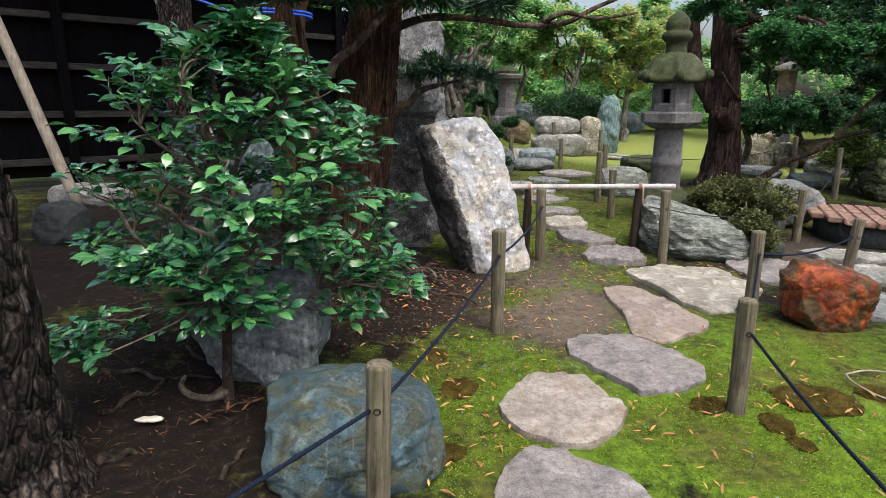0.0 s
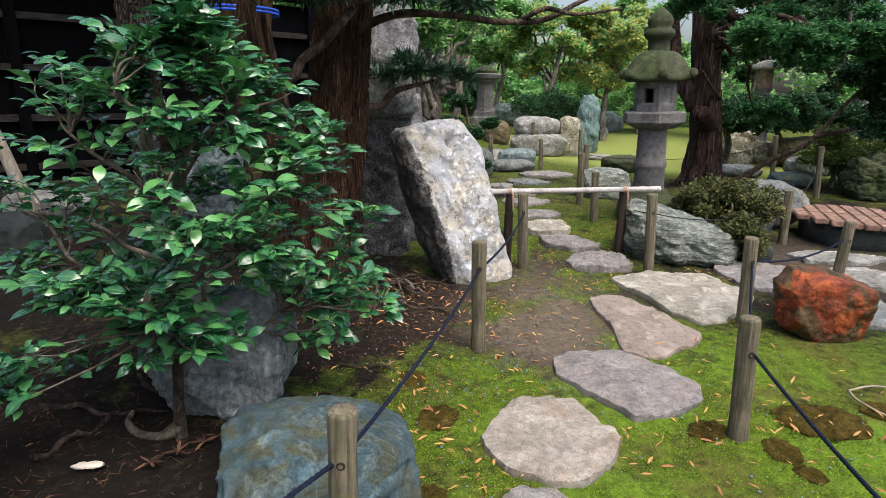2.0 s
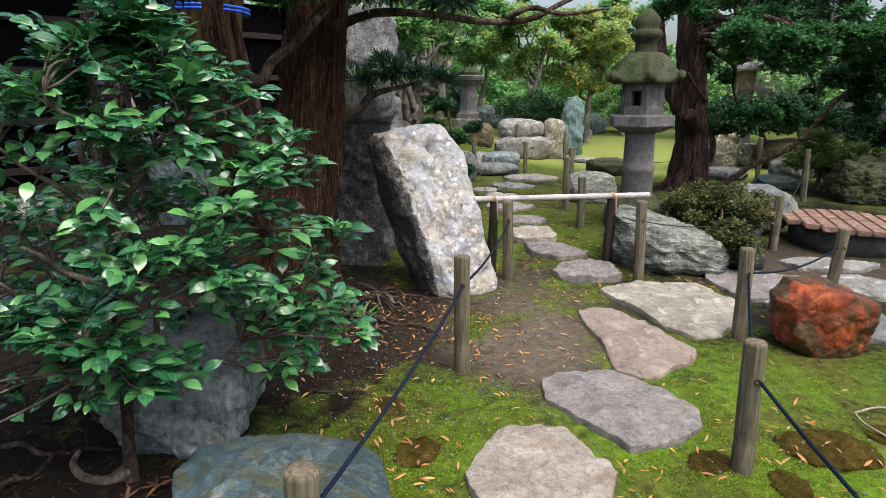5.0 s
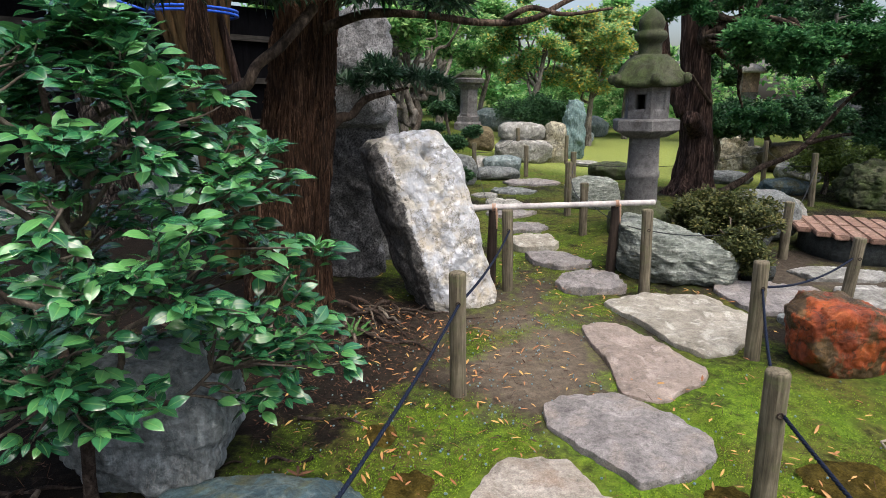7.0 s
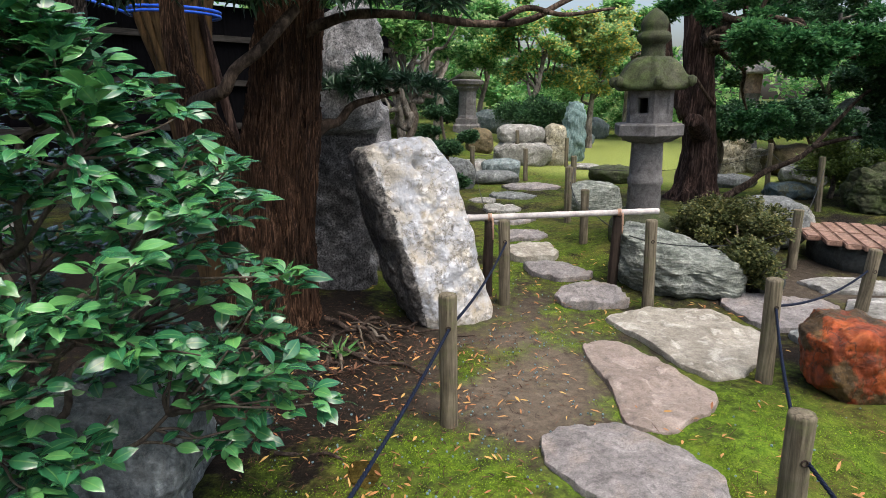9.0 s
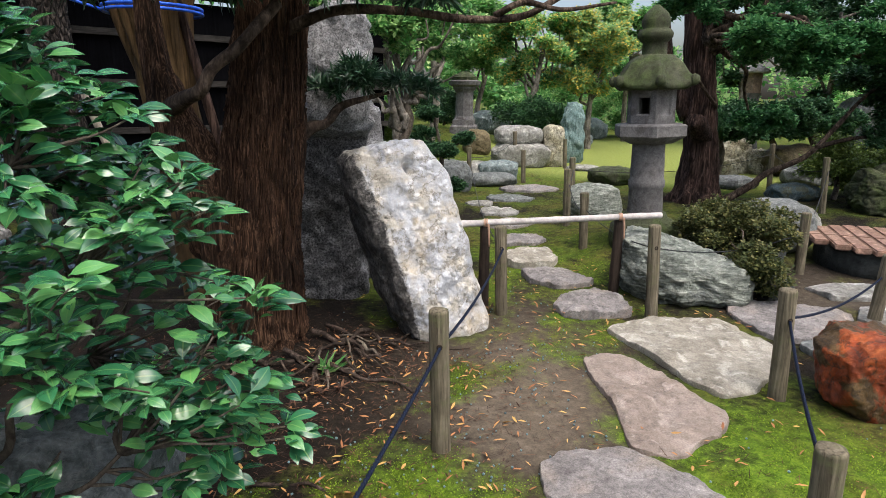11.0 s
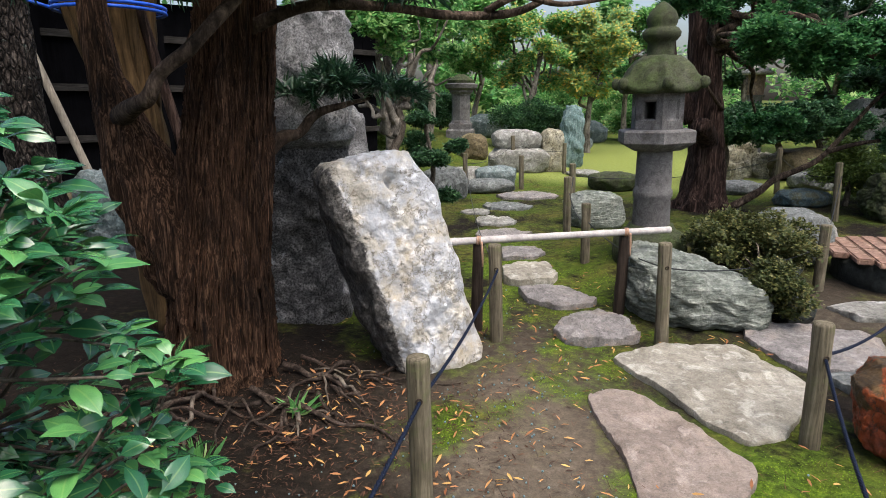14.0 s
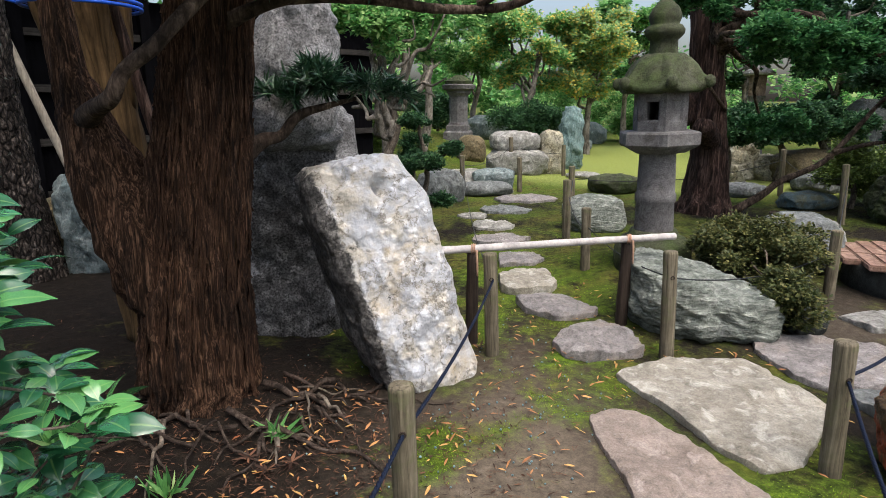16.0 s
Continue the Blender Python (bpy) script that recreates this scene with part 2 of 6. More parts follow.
standing_crust_shaded = with_crust_and_shade(stone("tall_andesite_dark_face_and_shade", (0.26, 0.26, 0.265), (0.57, 0.57, 0.58), (0.78, 0.785, 0.795), 9, fine=95, relief=1.0, patch=(0.62, 0.63, 0.645), patch_at=(0.5, 0.56), patch_scale=2.6, speck=0.55, crease=0.7, grime=0.55), (0.045, 0.044, 0.044), (0.15, 0.147, 0.146), (0.38, 0.375, 0.37), 16, 95)
quartz = with_crust_and_shade(quartz_material(), (0.02, 0.02, 0.02), (0.085, 0.08, 0.075), (0.26, 0.25, 0.23))
jasper = stone("red_jasper_rock", (0.13, 0.03, 0.015), (0.50, 0.095, 0.025), (0.78, 0.21, 0.05), 6, fine=40, relief=0.6, rough=0.55, patch=(0.15, 0.09, 0.035), patch_at=(0.47, 0.51), patch_scale=3.4, veins=(0.04, 0.03, 0.025), vein_scale=7)
yellow_rock = stone("yellowish_rock", (0.40, 0.34, 0.20), (0.70, 0.65, 0.47), (0.84, 0.81, 0.68), 6, fine=40, relief=0.9, veins=(0.12, 0.10, 0.06), vein_scale=5)
brown_rock = stone("brown_boulder", (0.14, 0.11, 0.055), (0.24, 0.19, 0.10), (0.34, 0.29, 0.18), 4, fine=40, relief=0.6)
pale_rock = stone("pale_rock", (0.26, 0.25, 0.21), (0.53, 0.52, 0.475), (0.76, 0.75, 0.715), 7, fine=40, relief=0.9)
lantern_stone = stone("lantern_granite", (0.18, 0.17, 0.168), (0.30, 0.288, 0.285), (0.42, 0.405, 0.40), 5, fine=150, relief=0.45, patch=(0.19, 0.17, 0.16), patch_scale=6, speck=0.4)
lantern_moss = stone("mossy_lantern_granite", (0.06, 0.065, 0.035), (0.105, 0.12, 0.06), (0.19, 0.19, 0.135), 6, fine=120, relief=0.6, patch=(0.085, 0.12, 0.035), patch_at=(0.45, 0.6), patch_scale=5)
dark_rock = stone("dark_wet_rock", (0.03, 0.035, 0.035), (0.07, 0.08, 0.075), (0.13, 0.14, 0.13), 5, fine=40, relief=0.8, rough=0.6)

cypress_bark = bark("cypress_bark", (0.006, 0.003, 0.002), (0.066, 0.033, 0.018), (0.40, 0.235, 0.145), (46, 46, 2.6), 2.2, 1.0)
strip_bark = bark("cypress_bark_strip", (0.010, 0.005, 0.003), (0.065, 0.032, 0.018), (0.24, 0.135, 0.08), (60, 60, 4), 2.2, 0.8)
limb_bark = bark("smooth_limb_bark", (0.018, 0.012, 0.009), (0.085, 0.06, 0.044), (0.25, 0.185, 0.14), (7, 7, 3), 4, 0.8)
pine_bark = bark("pine_bark", (0.010, 0.007, 0.005), (0.085, 0.066, 0.055), (0.34, 0.285, 0.245), (10, 10, 4), 4, 1.0, (0.16, 0.19, 0.17), plates=True)
red_bark = bark("reddish_yew_bark", (0.010, 0.007, 0.006), (0.055, 0.031, 0.024), (0.22, 0.145, 0.115), (20, 20, 1.5), 2.0, 1.0)
twig_bark = bark("grey_twig_bark", (0.05, 0.04, 0.03), (0.14, 0.115, 0.09), (0.25, 0.215, 0.175), (6, 6, 3), 5, 0.4)
pale_bark = bark("pale_limb_bark", (0.10, 0.085, 0.07), (0.27, 0.24, 0.20), (0.42, 0.38, 0.33), (6, 6, 3), 5, 0.4)
root_bark = bark("root_bark", (0.02, 0.014, 0.011), (0.075, 0.054, 0.042), (0.17, 0.135, 0.11), (8, 8, 8), 5, 0.7)

camellia_leaf = foliage("camellia_leaf", (0.009, 0.052, 0.023), (0.031, 0.158, 0.062), (0.15, 0.39, 0.10), 0.27, 0.5, True, sheer=0.12, wax=0.7)
needle_leaf = foliage("podocarpus_leaf", (0.005, 0.022, 0.012), (0.018, 0.06, 0.03), (0.07, 0.15, 0.07), 0.35, 0.4)
conifer_leaf = foliage("yew_leaf", (0.010, 0.05, 0.018), (0.04, 0.15, 0.05), (0.15, 0.33, 0.11), 0.55, 0.2, sheer=0.35)
dark_leaf = foliage("dark_shrub_leaf", (0.010, 0.035, 0.016), (0.028, 0.085, 0.036), (0.085, 0.17, 0.06), 0.5, 0.2, sheer=0.25)
mid_leaf = foliage("garden_tree_leaf", (0.02, 0.10, 0.03), (0.16, 0.42, 0.12), (0.66, 0.80, 0.36), 0.5, 0.2, sheer=0.5)
autumn_leaf = foliage("turning_leaf", (0.42, 0.50, 0.11), (0.80, 0.66, 0.16), (0.90, 0.52, 0.18), 0.5, 0.2, sheer=0.55)
pale_leaf = foliage("pale_green_leaf", (0.09, 0.22, 0.09), (0.30, 0.50, 0.19), (0.58, 0.70, 0.32), 0.5, 0.2, sheer=0.55)
azalea_leaf = foliage("small_shrub_leaf", (0.018, 0.03, 0.010), (0.075, 0.095, 0.03), (0.24, 0.21, 0.075), 0.5, 0.2, sheer=0.25)
lime_leaf = foliage("clipped_shrub_leaf", (0.05, 0.09, 0.02), (0.15, 0.23, 0.05), (0.34, 0.42, 0.10), 0.5, 0.3)
fallen_leaf = foliage("fallen_leaf", (0.20, 0.065, 0.028), (0.42, 0.20, 0.075), (0.62, 0.42, 0.12), 0.6, 0.3, sheer=0.1)
dry_leaf = foliage("dry_brown_leaf", (0.014, 0.008, 0.006), (0.055, 0.028, 0.018), (0.22, 0.11, 0.06), 0.7, 0.2, sheer=0.05)

post_wood = wood("weathered_post_wood", (0.035, 0.029, 0.019), (0.22, 0.19, 0.135), 0.85, moss=(0.10, 0.115, 0.05))
dark_post = wood("charred_post_wood", (0.018, 0.013, 0.011), (0.06, 0.045, 0.035), 0.8)
black_fence = wood("black_stained_board", (0.0015, 0.0015, 0.002), (0.005, 0.005, 0.006), 0.9, (25, 25, 2), spec=0.02)
# Lighter than the boards: light caught by the rails is put into the colour.
rail_wood = wood("lit_black_rail", (0.010, 0.009, 0.008), (0.05, 0.046, 0.042), 0.85, (3, 40, 40))
prop_wood = wood("pale_prop_pole_wood", (0.20, 0.165, 0.125), (0.42, 0.37, 0.30), 0.85)
stump_wood = wood("split_stump_wood", (0.012, 0.008, 0.004), (0.15, 0.095, 0.045), 0.85, (22, 22, 1.5), 0.9)
bamboo_mat = wood("grey_bamboo", (0.36, 0.33, 0.32), (0.56, 0.53, 0.51), 0.4, (30, 30, 30), 0.15)
cord_pale = plain("palm_fibre_cord", (0.36, 0.22, 0.15), 0.8)
rope_blue = plain("navy_blue_rope", (0.005, 0.009, 0.022), 0.75, spec=0.15, vary=0.5, scale=200)
rope_black = plain("black_rope", (0.012, 0.014, 0.016), 0.7)
strap_blue = plain("blue_strap", (0.02, 0.11, 0.62), 0.4)
tile_red = stone("terracotta_slat", (0.28, 0.15, 0.10), (0.44, 0.27, 0.20), (0.56, 0.38, 0.29), 8, fine=60, relief=0.3)
pebble_mat = plain("blue_grey_berry", (0.10, 0.17, 0.19), 0.35, vary=0.5, scale=60)
white_mat = plain("white_shell", (0.5, 0.46, 0.40), 0.6, vary=0.2)


# ---- builders ----
def make_mesh(name, verts, faces, smooth=True):
    me = bpy.data.meshes.new(name)
    me.from_pydata([tuple(v) for v in verts], [], [tuple(f) for f in faces])
    me.polygons.foreach_set("use_smooth", [smooth] * len(me.polygons))
    me.update()
    return me


def fast_mesh(name, verts, quads, smooth=True):
    """A mesh of quads from arrays."""
    verts, quads = np.asarray(verts, float), np.asarray(quads, int)
    me = bpy.data.meshes.new(name)
    me.vertices.add(len(verts))
    me.vertices.foreach_set("co", verts.ravel())
    me.loops.add(quads.size)
    me.loops.foreach_set("vertex_index", quads.ravel())
    me.polygons.add(len(quads))
    me.polygons.foreach_set("loop_start", np.arange(0, quads.size, 4))
    me.polygons.foreach_set("use_smooth", np.full(len(quads), smooth))
    me.update(calc_edges=True)
    me.validate()
    return me


def thing(name, at, label, category, group="", kind="", rz=0):
    ob = new(name)
    ob.empty_display_size = 0.1
    ob.matrix_basis = pose(*at, 0, 0, rz)
    return tagged(ob, label, category, group, kind)


def part(name, me, mat, parent, label="", at=(0, 0, 0), kind=""):
    """One mesh object under a thing or a part."""
    ob = new(name, me)
    if mat and not me.materials:
        me.materials.append(mat)
    ob.parent = parent
    ob.location = at
    return tagged(ob, label, "", "", kind)


def solid(name, me, mat, at, label, category, group="", kind="", rz=0):
    """A thing that is one mesh."""
    ob = new(name, me)
    if mat and not me.materials:
        me.materials.append(mat)
    ob.matrix_basis = pose(*at, 0, 0, rz)
    return tagged(ob, label, category, group, kind)


def ground_z(x, y):
    z = 0.012 * noise.noise((x * 1.3, y * 1.3, 0.3)) + 0.006 * noise.noise((x * 6, y * 6, 1.7))
    z += 0.17 * math.exp(-((x - 2.5) ** 2 + (y - 5.5) ** 2) / 0.45)
    z += 0.05 * math.exp(-((x + 0.15) ** 2 + (y - 3.75) ** 2) / 0.16)
    z += 0.04 * math.exp(-((x + 1.2) ** 2 + (y - 2.5) ** 2) / 0.9)
    z += 0.46 * math.exp(-((x - 0.7) / 1.5) ** 2 - ((y - 13.7) / 1.7) ** 2)
    if y > 9:
        z += 0.03 * min(y - 9, 10) * max(0.0, min(1.0, (2.6 - x) / 1.5))
    return z


def smooth_line(pts, n):
    """n + 1 points on a Catmull-Rom line through pts."""
    p = [Vector(q) for q in pts]
    p = [p[0] * 2 - p[1]] + p + [p[-1] * 2 - p[-2]]
    out, spans = [], len(pts) - 1
    for i in range(n + 1):
        u = i / n * spans
        k = min(int(u), spans - 1)
        t = u - k
        a, b, c, d = p[k:k + 4]
        out.append(0.5 * (2 * b + (c - a) * t + (2 * a - 5 * b + 4 * c - d) * t * t + (3 * b - a - 3 * c + d) * t ** 3))
    return out


def tube(pts, radii, n=24, seg=10, rough=0.0, flutes=0, seed=0, rscale=9.0, close=True, flare=None):
    """A tapering round limb along pts: verts and quads. flutes: lengthwise ribs; rough: uneven skin."""
    line = smooth_line(pts, n)
    rr = np.interp(np.linspace(0, 1, n + 1), np.linspace(0, 1, len(radii)), radii)
    verts, quads = [], []
    side = None
    for i, c in enumerate(line):
        d = (line[min(i + 1, n)] - line[max(i - 1, 0)]).normalized()
        if side is None:
            side = d.orthogonal().normalized()
        side = (side - d * side.dot(d)).normalized()
        up = d.cross(side)
        for j in range(seg):
            a = 2 * math.pi * j / seg
            w = side * math.cos(a) + up * math.sin(a)
            r = rr[i]
            if flutes:
                r *= 1 + 0.06 * math.sin(flutes * a + 2.5 * noise.noise((i * 0.12, seed, 0)) * 2)
            if rough:
                q = (c + w * rr[i])
                r *= 1 + rough * (noise.noise((q.x * rscale + seed, q.y * rscale, q.z * rscale * (0.18 if flutes else 1))) + 0.5 * noise.noise((q.x * rscale * 3, q.y * rscale * 3 + seed, q.z * rscale * (0.4 if flutes else 3))))
            verts.append(c + w * r)
    for i in range(n):
        for j in range(seg):
            k = (j + 1) % seg
            quads.append((i * seg + j, i * seg + k, (i + 1) * seg + k, (i + 1) * seg + j))
    if close:
        for i in (0, n):
            verts.append(line[i])
            b = len(verts) - 1
            for j in range(0, seg, 2):
                q = (b, i * seg + j, i * seg + (j + 1) % seg, i * seg + (j + 2) % seg)
                quads.append(q if i else q[::-1])
    return verts, quads


def join(*sets):
    verts, faces = [], []
    for v, f in sets:
        k = len(verts)
        verts += list(v)
        faces += [tuple(i + k for i in q) for q in f]
    return verts, faces


def limb_mesh(name, *sets):
    return fast_mesh(name, *join(*sets))


ICO = {}


def ico(level):
    if level not in ICO:
        bm = bmesh.new()
        bmesh.ops.create_icosphere(bm, subdivisions=level, radius=1)
        ICO[level] = (np.array([v.co[:] for v in bm.verts]), [[v.index for v in f.verts] for f in bm.faces])
        bm.free()
    return ICO[level]


def rock_mesh(name, half, seed, boxy=3.0, cuts=9, rough=0.06, level=5, shear=(0, 0), taper=0.0, sink=0.25, keep=0.82, ripple=0, crag=0.06, chips=34, pits=(), slope=0.0):
    """A boulder: a rounded block, cut by a few planes, sheared and roughened; it stands on its base at z 0."""
    rnd = random.Random(seed)
    v, f = ico(level)
    v = v / (np.abs(v) ** boxy).sum(1, keepdims=True) ** (1 / boxy)
    for _ in range(cuts):
        a, b = rnd.uniform(0, 2 * math.pi), rnd.uniform(-0.5, 0.9)
        nrm = np.array([math.cos(a) * math.cos(b), math.sin(a) * math.cos(b), math.sin(b)])
        far = (v @ nrm).max() * rnd.uniform(keep, 0.97)
        v = v - np.maximum(0, v @ nrm - far)[:, None] * nrm
    for _ in range(chips):
        nrm = np.array([rnd.gauss(0, 1) for _ in range(3)])
        nrm /= np.linalg.norm(nrm)
        far = (v @ nrm).max() * rnd.uniform(0.90, 0.985)
        v = v - np.maximum(0, v @ nrm - far)[:, None] * nrm
    s = sum(half) / 3
    out = []
    for x, y, z in v:
        h = (z + 1) / 2
        k = 1 - taper * h
        p = Vector((x * half[0] * k + shear[0] * h, y * half[1] * k + shear[1] * h, (z + 1) * half[2] * (1 - slope * x) - half[2]))
        q = p / s * 1.7 + Vector((seed * 3.1, seed * 1.7, 0))
        d = noise.fractal(q, 0.9, 2.1, 6) * rough
        if crag:
            d -= crag * (0.3 - abs(noise.noise(q * 1.3 + Vector((9, 0, 0)))))
            d -= crag * 0.8 * max(0, 0.16 - abs(noise.noise(q * 3.1))) * 2
            d += 0.22 * crag * (abs(noise.noise(q * 8)) + 0.5 * noise.noise(q * 19))
        for cx, cy, cz, cr, cd in pits:
            d -= cd / s * math.exp(-(Vector((cx, cy, cz)) - p).length_squared / (cr * cr))
        if ripple:
            d += ripple * math.sin(18 * (p.z / s + 0.5 * p.x / s) + 5 * noise.noise(q))
        u = Vector((x, y, z * 0.8)).normalized()
        p += u * d * s
        p.z += half[2] * (1 - sink)
        out.append(p)
    return make_mesh(name, out, f)


def rock(at, half, seed, mat, label, name="rock", rz=0, category="rock", group="", **kw):
    z = ground_z(at[0], at[1]) if len(at) == 2 else at[2]
    return solid(name, rock_mesh(name, half, seed, **kw), mat, (at[0], at[1], z), label, category, group, rz=rz)


def lay_crust_and_shade(ob, amount):
    """Writes how much dark skin and painted shade a stone carries, from a place and a normal on it."""
    me = ob.data
    a = me.attributes.new("crust_and_shade", "FLOAT", "POINT")
    a.data.foreach_set("value", [max(0.0, min(1.0, amount(v.co, v.normal))) for v in me.vertices])
    return ob


def lofted_rock(name, levels, seed, boxy=3.4, rough=0.03, crag=0.03, rings=120, seg=110):
    """A tall stone built up of sections: (z, middle x, middle y, half x, half y, turn in degrees)."""
    lv = np.array(levels, float)
    zs = np.linspace(lv[0, 0], lv[-1, 0], rings)
    cols = [np.interp(zs, lv[:, 0], lv[:, k]) for k in range(1, 6)]
    verts, faces = [], []
    for i, z in enumerate(zs):
        cx, cy, hx, hy, turn = (c[i] for c in cols)
        ct, st = math.cos(radians(turn)), math.sin(radians(turn))
        for j in range(seg):
            a = 2 * math.pi * j / seg
            x, y = math.cos(a), math.sin(a)
            k = 1 / (abs(x) ** boxy + abs(y) ** boxy) ** (1 / boxy)
            x, y = x * k * hx, y * k * hy
            p = Vector((cx + x * ct - y * st, cy + x * st + y * ct, z))
            q = p * 5 + Vector((seed, seed * 0.7, 0))
            d = rough * noise.fractal(q, 0.9, 2.1, 6) - crag * max(0.0, 0.22 - abs(noise.noise(q * 0.9 + Vector((4, 0, 0))))) * 3
            d += 0.35 * crag * (abs(noise.noise(q * 3.2)) + 0.5 * noise.noise(q * 9)) - 0.5 * crag * round(2 * noise.noise(q * 0.55 + Vector((0, 8, 0))))
            o = Vector((math.cos(a + radians(turn)), math.sin(a + radians(turn)), 0.0))
            p += o * d
            p.z += 0.6 * rough * noise.noise(q * 1.3)
            verts.append(p)
    for i in range(rings - 1):
        for j in range(seg):
            k = (j + 1) % seg
            faces.append((i * seg + j, i * seg + k, (i + 1) * seg + k, (i + 1) * seg + j))
    top = sum((verts[(rings - 1) * seg + j] for j in range(seg)), Vector()) / seg
    verts.append(top)
    faces += [((rings - 1) * seg + j, (rings - 1) * seg + (j + 1) % seg, len(verts) - 1) for j in range(seg)]
    return make_mesh(name, verts, faces)


def slab_mesh(name, radii, thick, seed, rough=0.012, rings=14, seg=150, edge=0.017):
    """A flat natural stone: radii at even angles round its middle, rounded corners, an uneven top and a broken rim."""
    n = len(radii)
    verts, faces = [], []

    def rad(a):
        u = (a / (2 * math.pi) * n) % n
        k = int(u)
        t = u - k
        x0, x1 = radii[k % n], radii[(k + 1) % n]
        return x0 * (1 - t) + x1 * t

    levels = [(i / rings, 0) for i in range(1, rings)] + [(1.0, 0.0), (1.0, -0.0001), (1.012, -0.35), (1.0, -0.7), (0.985, -1.0)]
    verts.append((0, 0, thick + 0.3 * rough * noise.noise((seed, 0, 0))))
    for s, dz in levels:
        for j in range(seg):
            a = 2 * math.pi * j / seg
            r = rad(a) * (1 + edge * 1.6 * noise.noise((math.cos(a) * 4 + seed, math.sin(a) * 4, 0.5)) + edge * 0.9 * noise.noise((math.cos(a) * 11 + seed, math.sin(a) * 11, 0.5)) + edge * 0.5 * noise.noise((math.cos(a) * 30 + seed, math.sin(a) * 30, 0.5))) * s
            if dz < -0.01:
                r += 0.008 * noise.noise((a * 9, dz * 3, seed))
            x, y = r * math.cos(a), r * math.sin(a)
            z = thick * (1 + dz) if dz < -0.01 else thick
            if dz > -0.01:
                z += rough * noise.fractal(Vector((x * 6 + seed, y * 6, 0)), 0.8, 2.1, 6) - 0.35 * rough * abs(noise.noise((x * 14 + seed, y * 14, 2))) - (0.007 + 0.009 * noise.noise((x * 22, y * 22, seed)) if s == 1 else 0.004 * max(0.0, s - 0.85) / 0.08)
            verts.append((x, y, z))
    for j in range(0, seg):
        faces.append((0, 1 + j, 1 + (j + 1) % seg))
    for i in range(len(levels) - 1):
        if i == rings - 1:
            continue
        for j in range(seg):
            k = (j + 1) % seg
            faces.append((1 + i * seg + j, 1 + (i + 1) * seg + j, 1 + (i + 1) * seg + k, 1 + i * seg + k))
    return make_mesh(name, verts, faces)


def lathe(profile, seg=6, twist=0.0, flat=True, wob=0.0, seed=0):
    """A turned or many-sided block: profile of (radius, z) from below."""
    verts, faces = [], []
    for i, (r, z) in enumerate(profile):
        for j in range(seg):
            a = 2 * math.pi * j / seg + twist
            q = r * (1 + wob * noise.noise((math.cos(a) * 3 + seed, math.sin(a) * 3, z * 9)))
            verts.append((q * math.cos(a), q * math.sin(a), z))
    for i in range(len(profile) - 1):
        for j in range(seg):
            k = (j + 1) % seg
            faces.append((i * seg + j, i * seg + k, (i + 1) * seg + k, (i + 1) * seg + j))
    faces.append(tuple(range(seg))[::-1])
    faces.append(tuple((len(profile) - 1) * seg + j for j in range(seg)))
    return verts, faces


def box_set(x0, x1, y0, y1, z0, z1, b=0.004):
    """A block with narrow bevelled edges, as verts and faces."""
    bm = bmesh.new()
    bmesh.ops.create_cube(bm, size=1)
    for v in bm.verts:
        v.co = ((x0 + x1) / 2 + v.co.x * (x1 - x0), (y0 + y1) / 2 + v.co.y * (y1 - y0), (z0 + z1) / 2 + v.co.z * (z1 - z0))
    if b:
        bmesh.ops.bevel(bm, geom=bm.edges[:], offset=b, segments=2, affect="EDGES")
    bm.verts.index_update()
    out = [v.co.copy() for v in bm.verts], [tuple(v.index for v in f.verts) for f in bm.faces]
    bm.free()
    return out


# leaf outlines: rows of (along, half width, lift)
BROAD = [(0, 0.018, 0), (0.09, 0.03, 0.02), (0.22, 0.15, 0.045), (0.4, 0.228, 0.055), (0.6, 0.24, 0.03), (0.78, 0.17, -0.02), (0.91, 0.065, -0.075), (1.0, 0.008, -0.13)]
SMALL = [(0, 0.05, 0), (0.5, 0.3, 0.04), (1.0, 0.03, -0.05)]
LINEAR = [(0, 0.03, 0), (0.45, 0.08, 0.02), (1.0, 0.008, -0.05)]
NEEDLE = [(0, 0.012, 0), (0.5, 0.022, 0.02), (1.0, 0.008, 0.04)]
SLENDER = [(0, 0.02, 0), (0.35, 0.12, 0.03), (0.7, 0.10, 0.02), (1.0, 0.01, 0.06)]


DIAMOND = "diamond"


def leaf_shape(rows, fold=0.35):
    if rows == DIAMOND:
        return np.array([(0, 0, 0), (-0.3, 0.45, 0.03), (0, 1, -0.05), (0.3, 0.45, 0.03)]), np.array([(0, 3, 2, 1)])
    v, q = [], []
    if len(rows) > 6:
        for s, w, lift in rows:
            v += [(-w, s, lift + fold * w * 0.6), (-w * 0.6, s, lift + fold * w), (0, s, lift), (w * 0.6, s, lift + fold * w), (w, s, lift + fold * w * 0.6)]
        for i in range(len(rows) - 1):
            q += [(i * 5 + k, i * 5 + k + 1, i * 5 + k + 6, i * 5 + k + 5) for k in range(4)]
        return np.array(v), np.array(q)
    for s, w, lift in rows:
        v += [(-w, s, lift + fold * w), (0, s, lift), (w, s, lift + fold * w)]
    for i in range(len(rows) - 1):
        a = i * 3
        q += [(a, a + 1, a + 4, a + 3), (a + 1, a + 2, a + 5, a + 4)]
    return np.array(v), np.array(q)


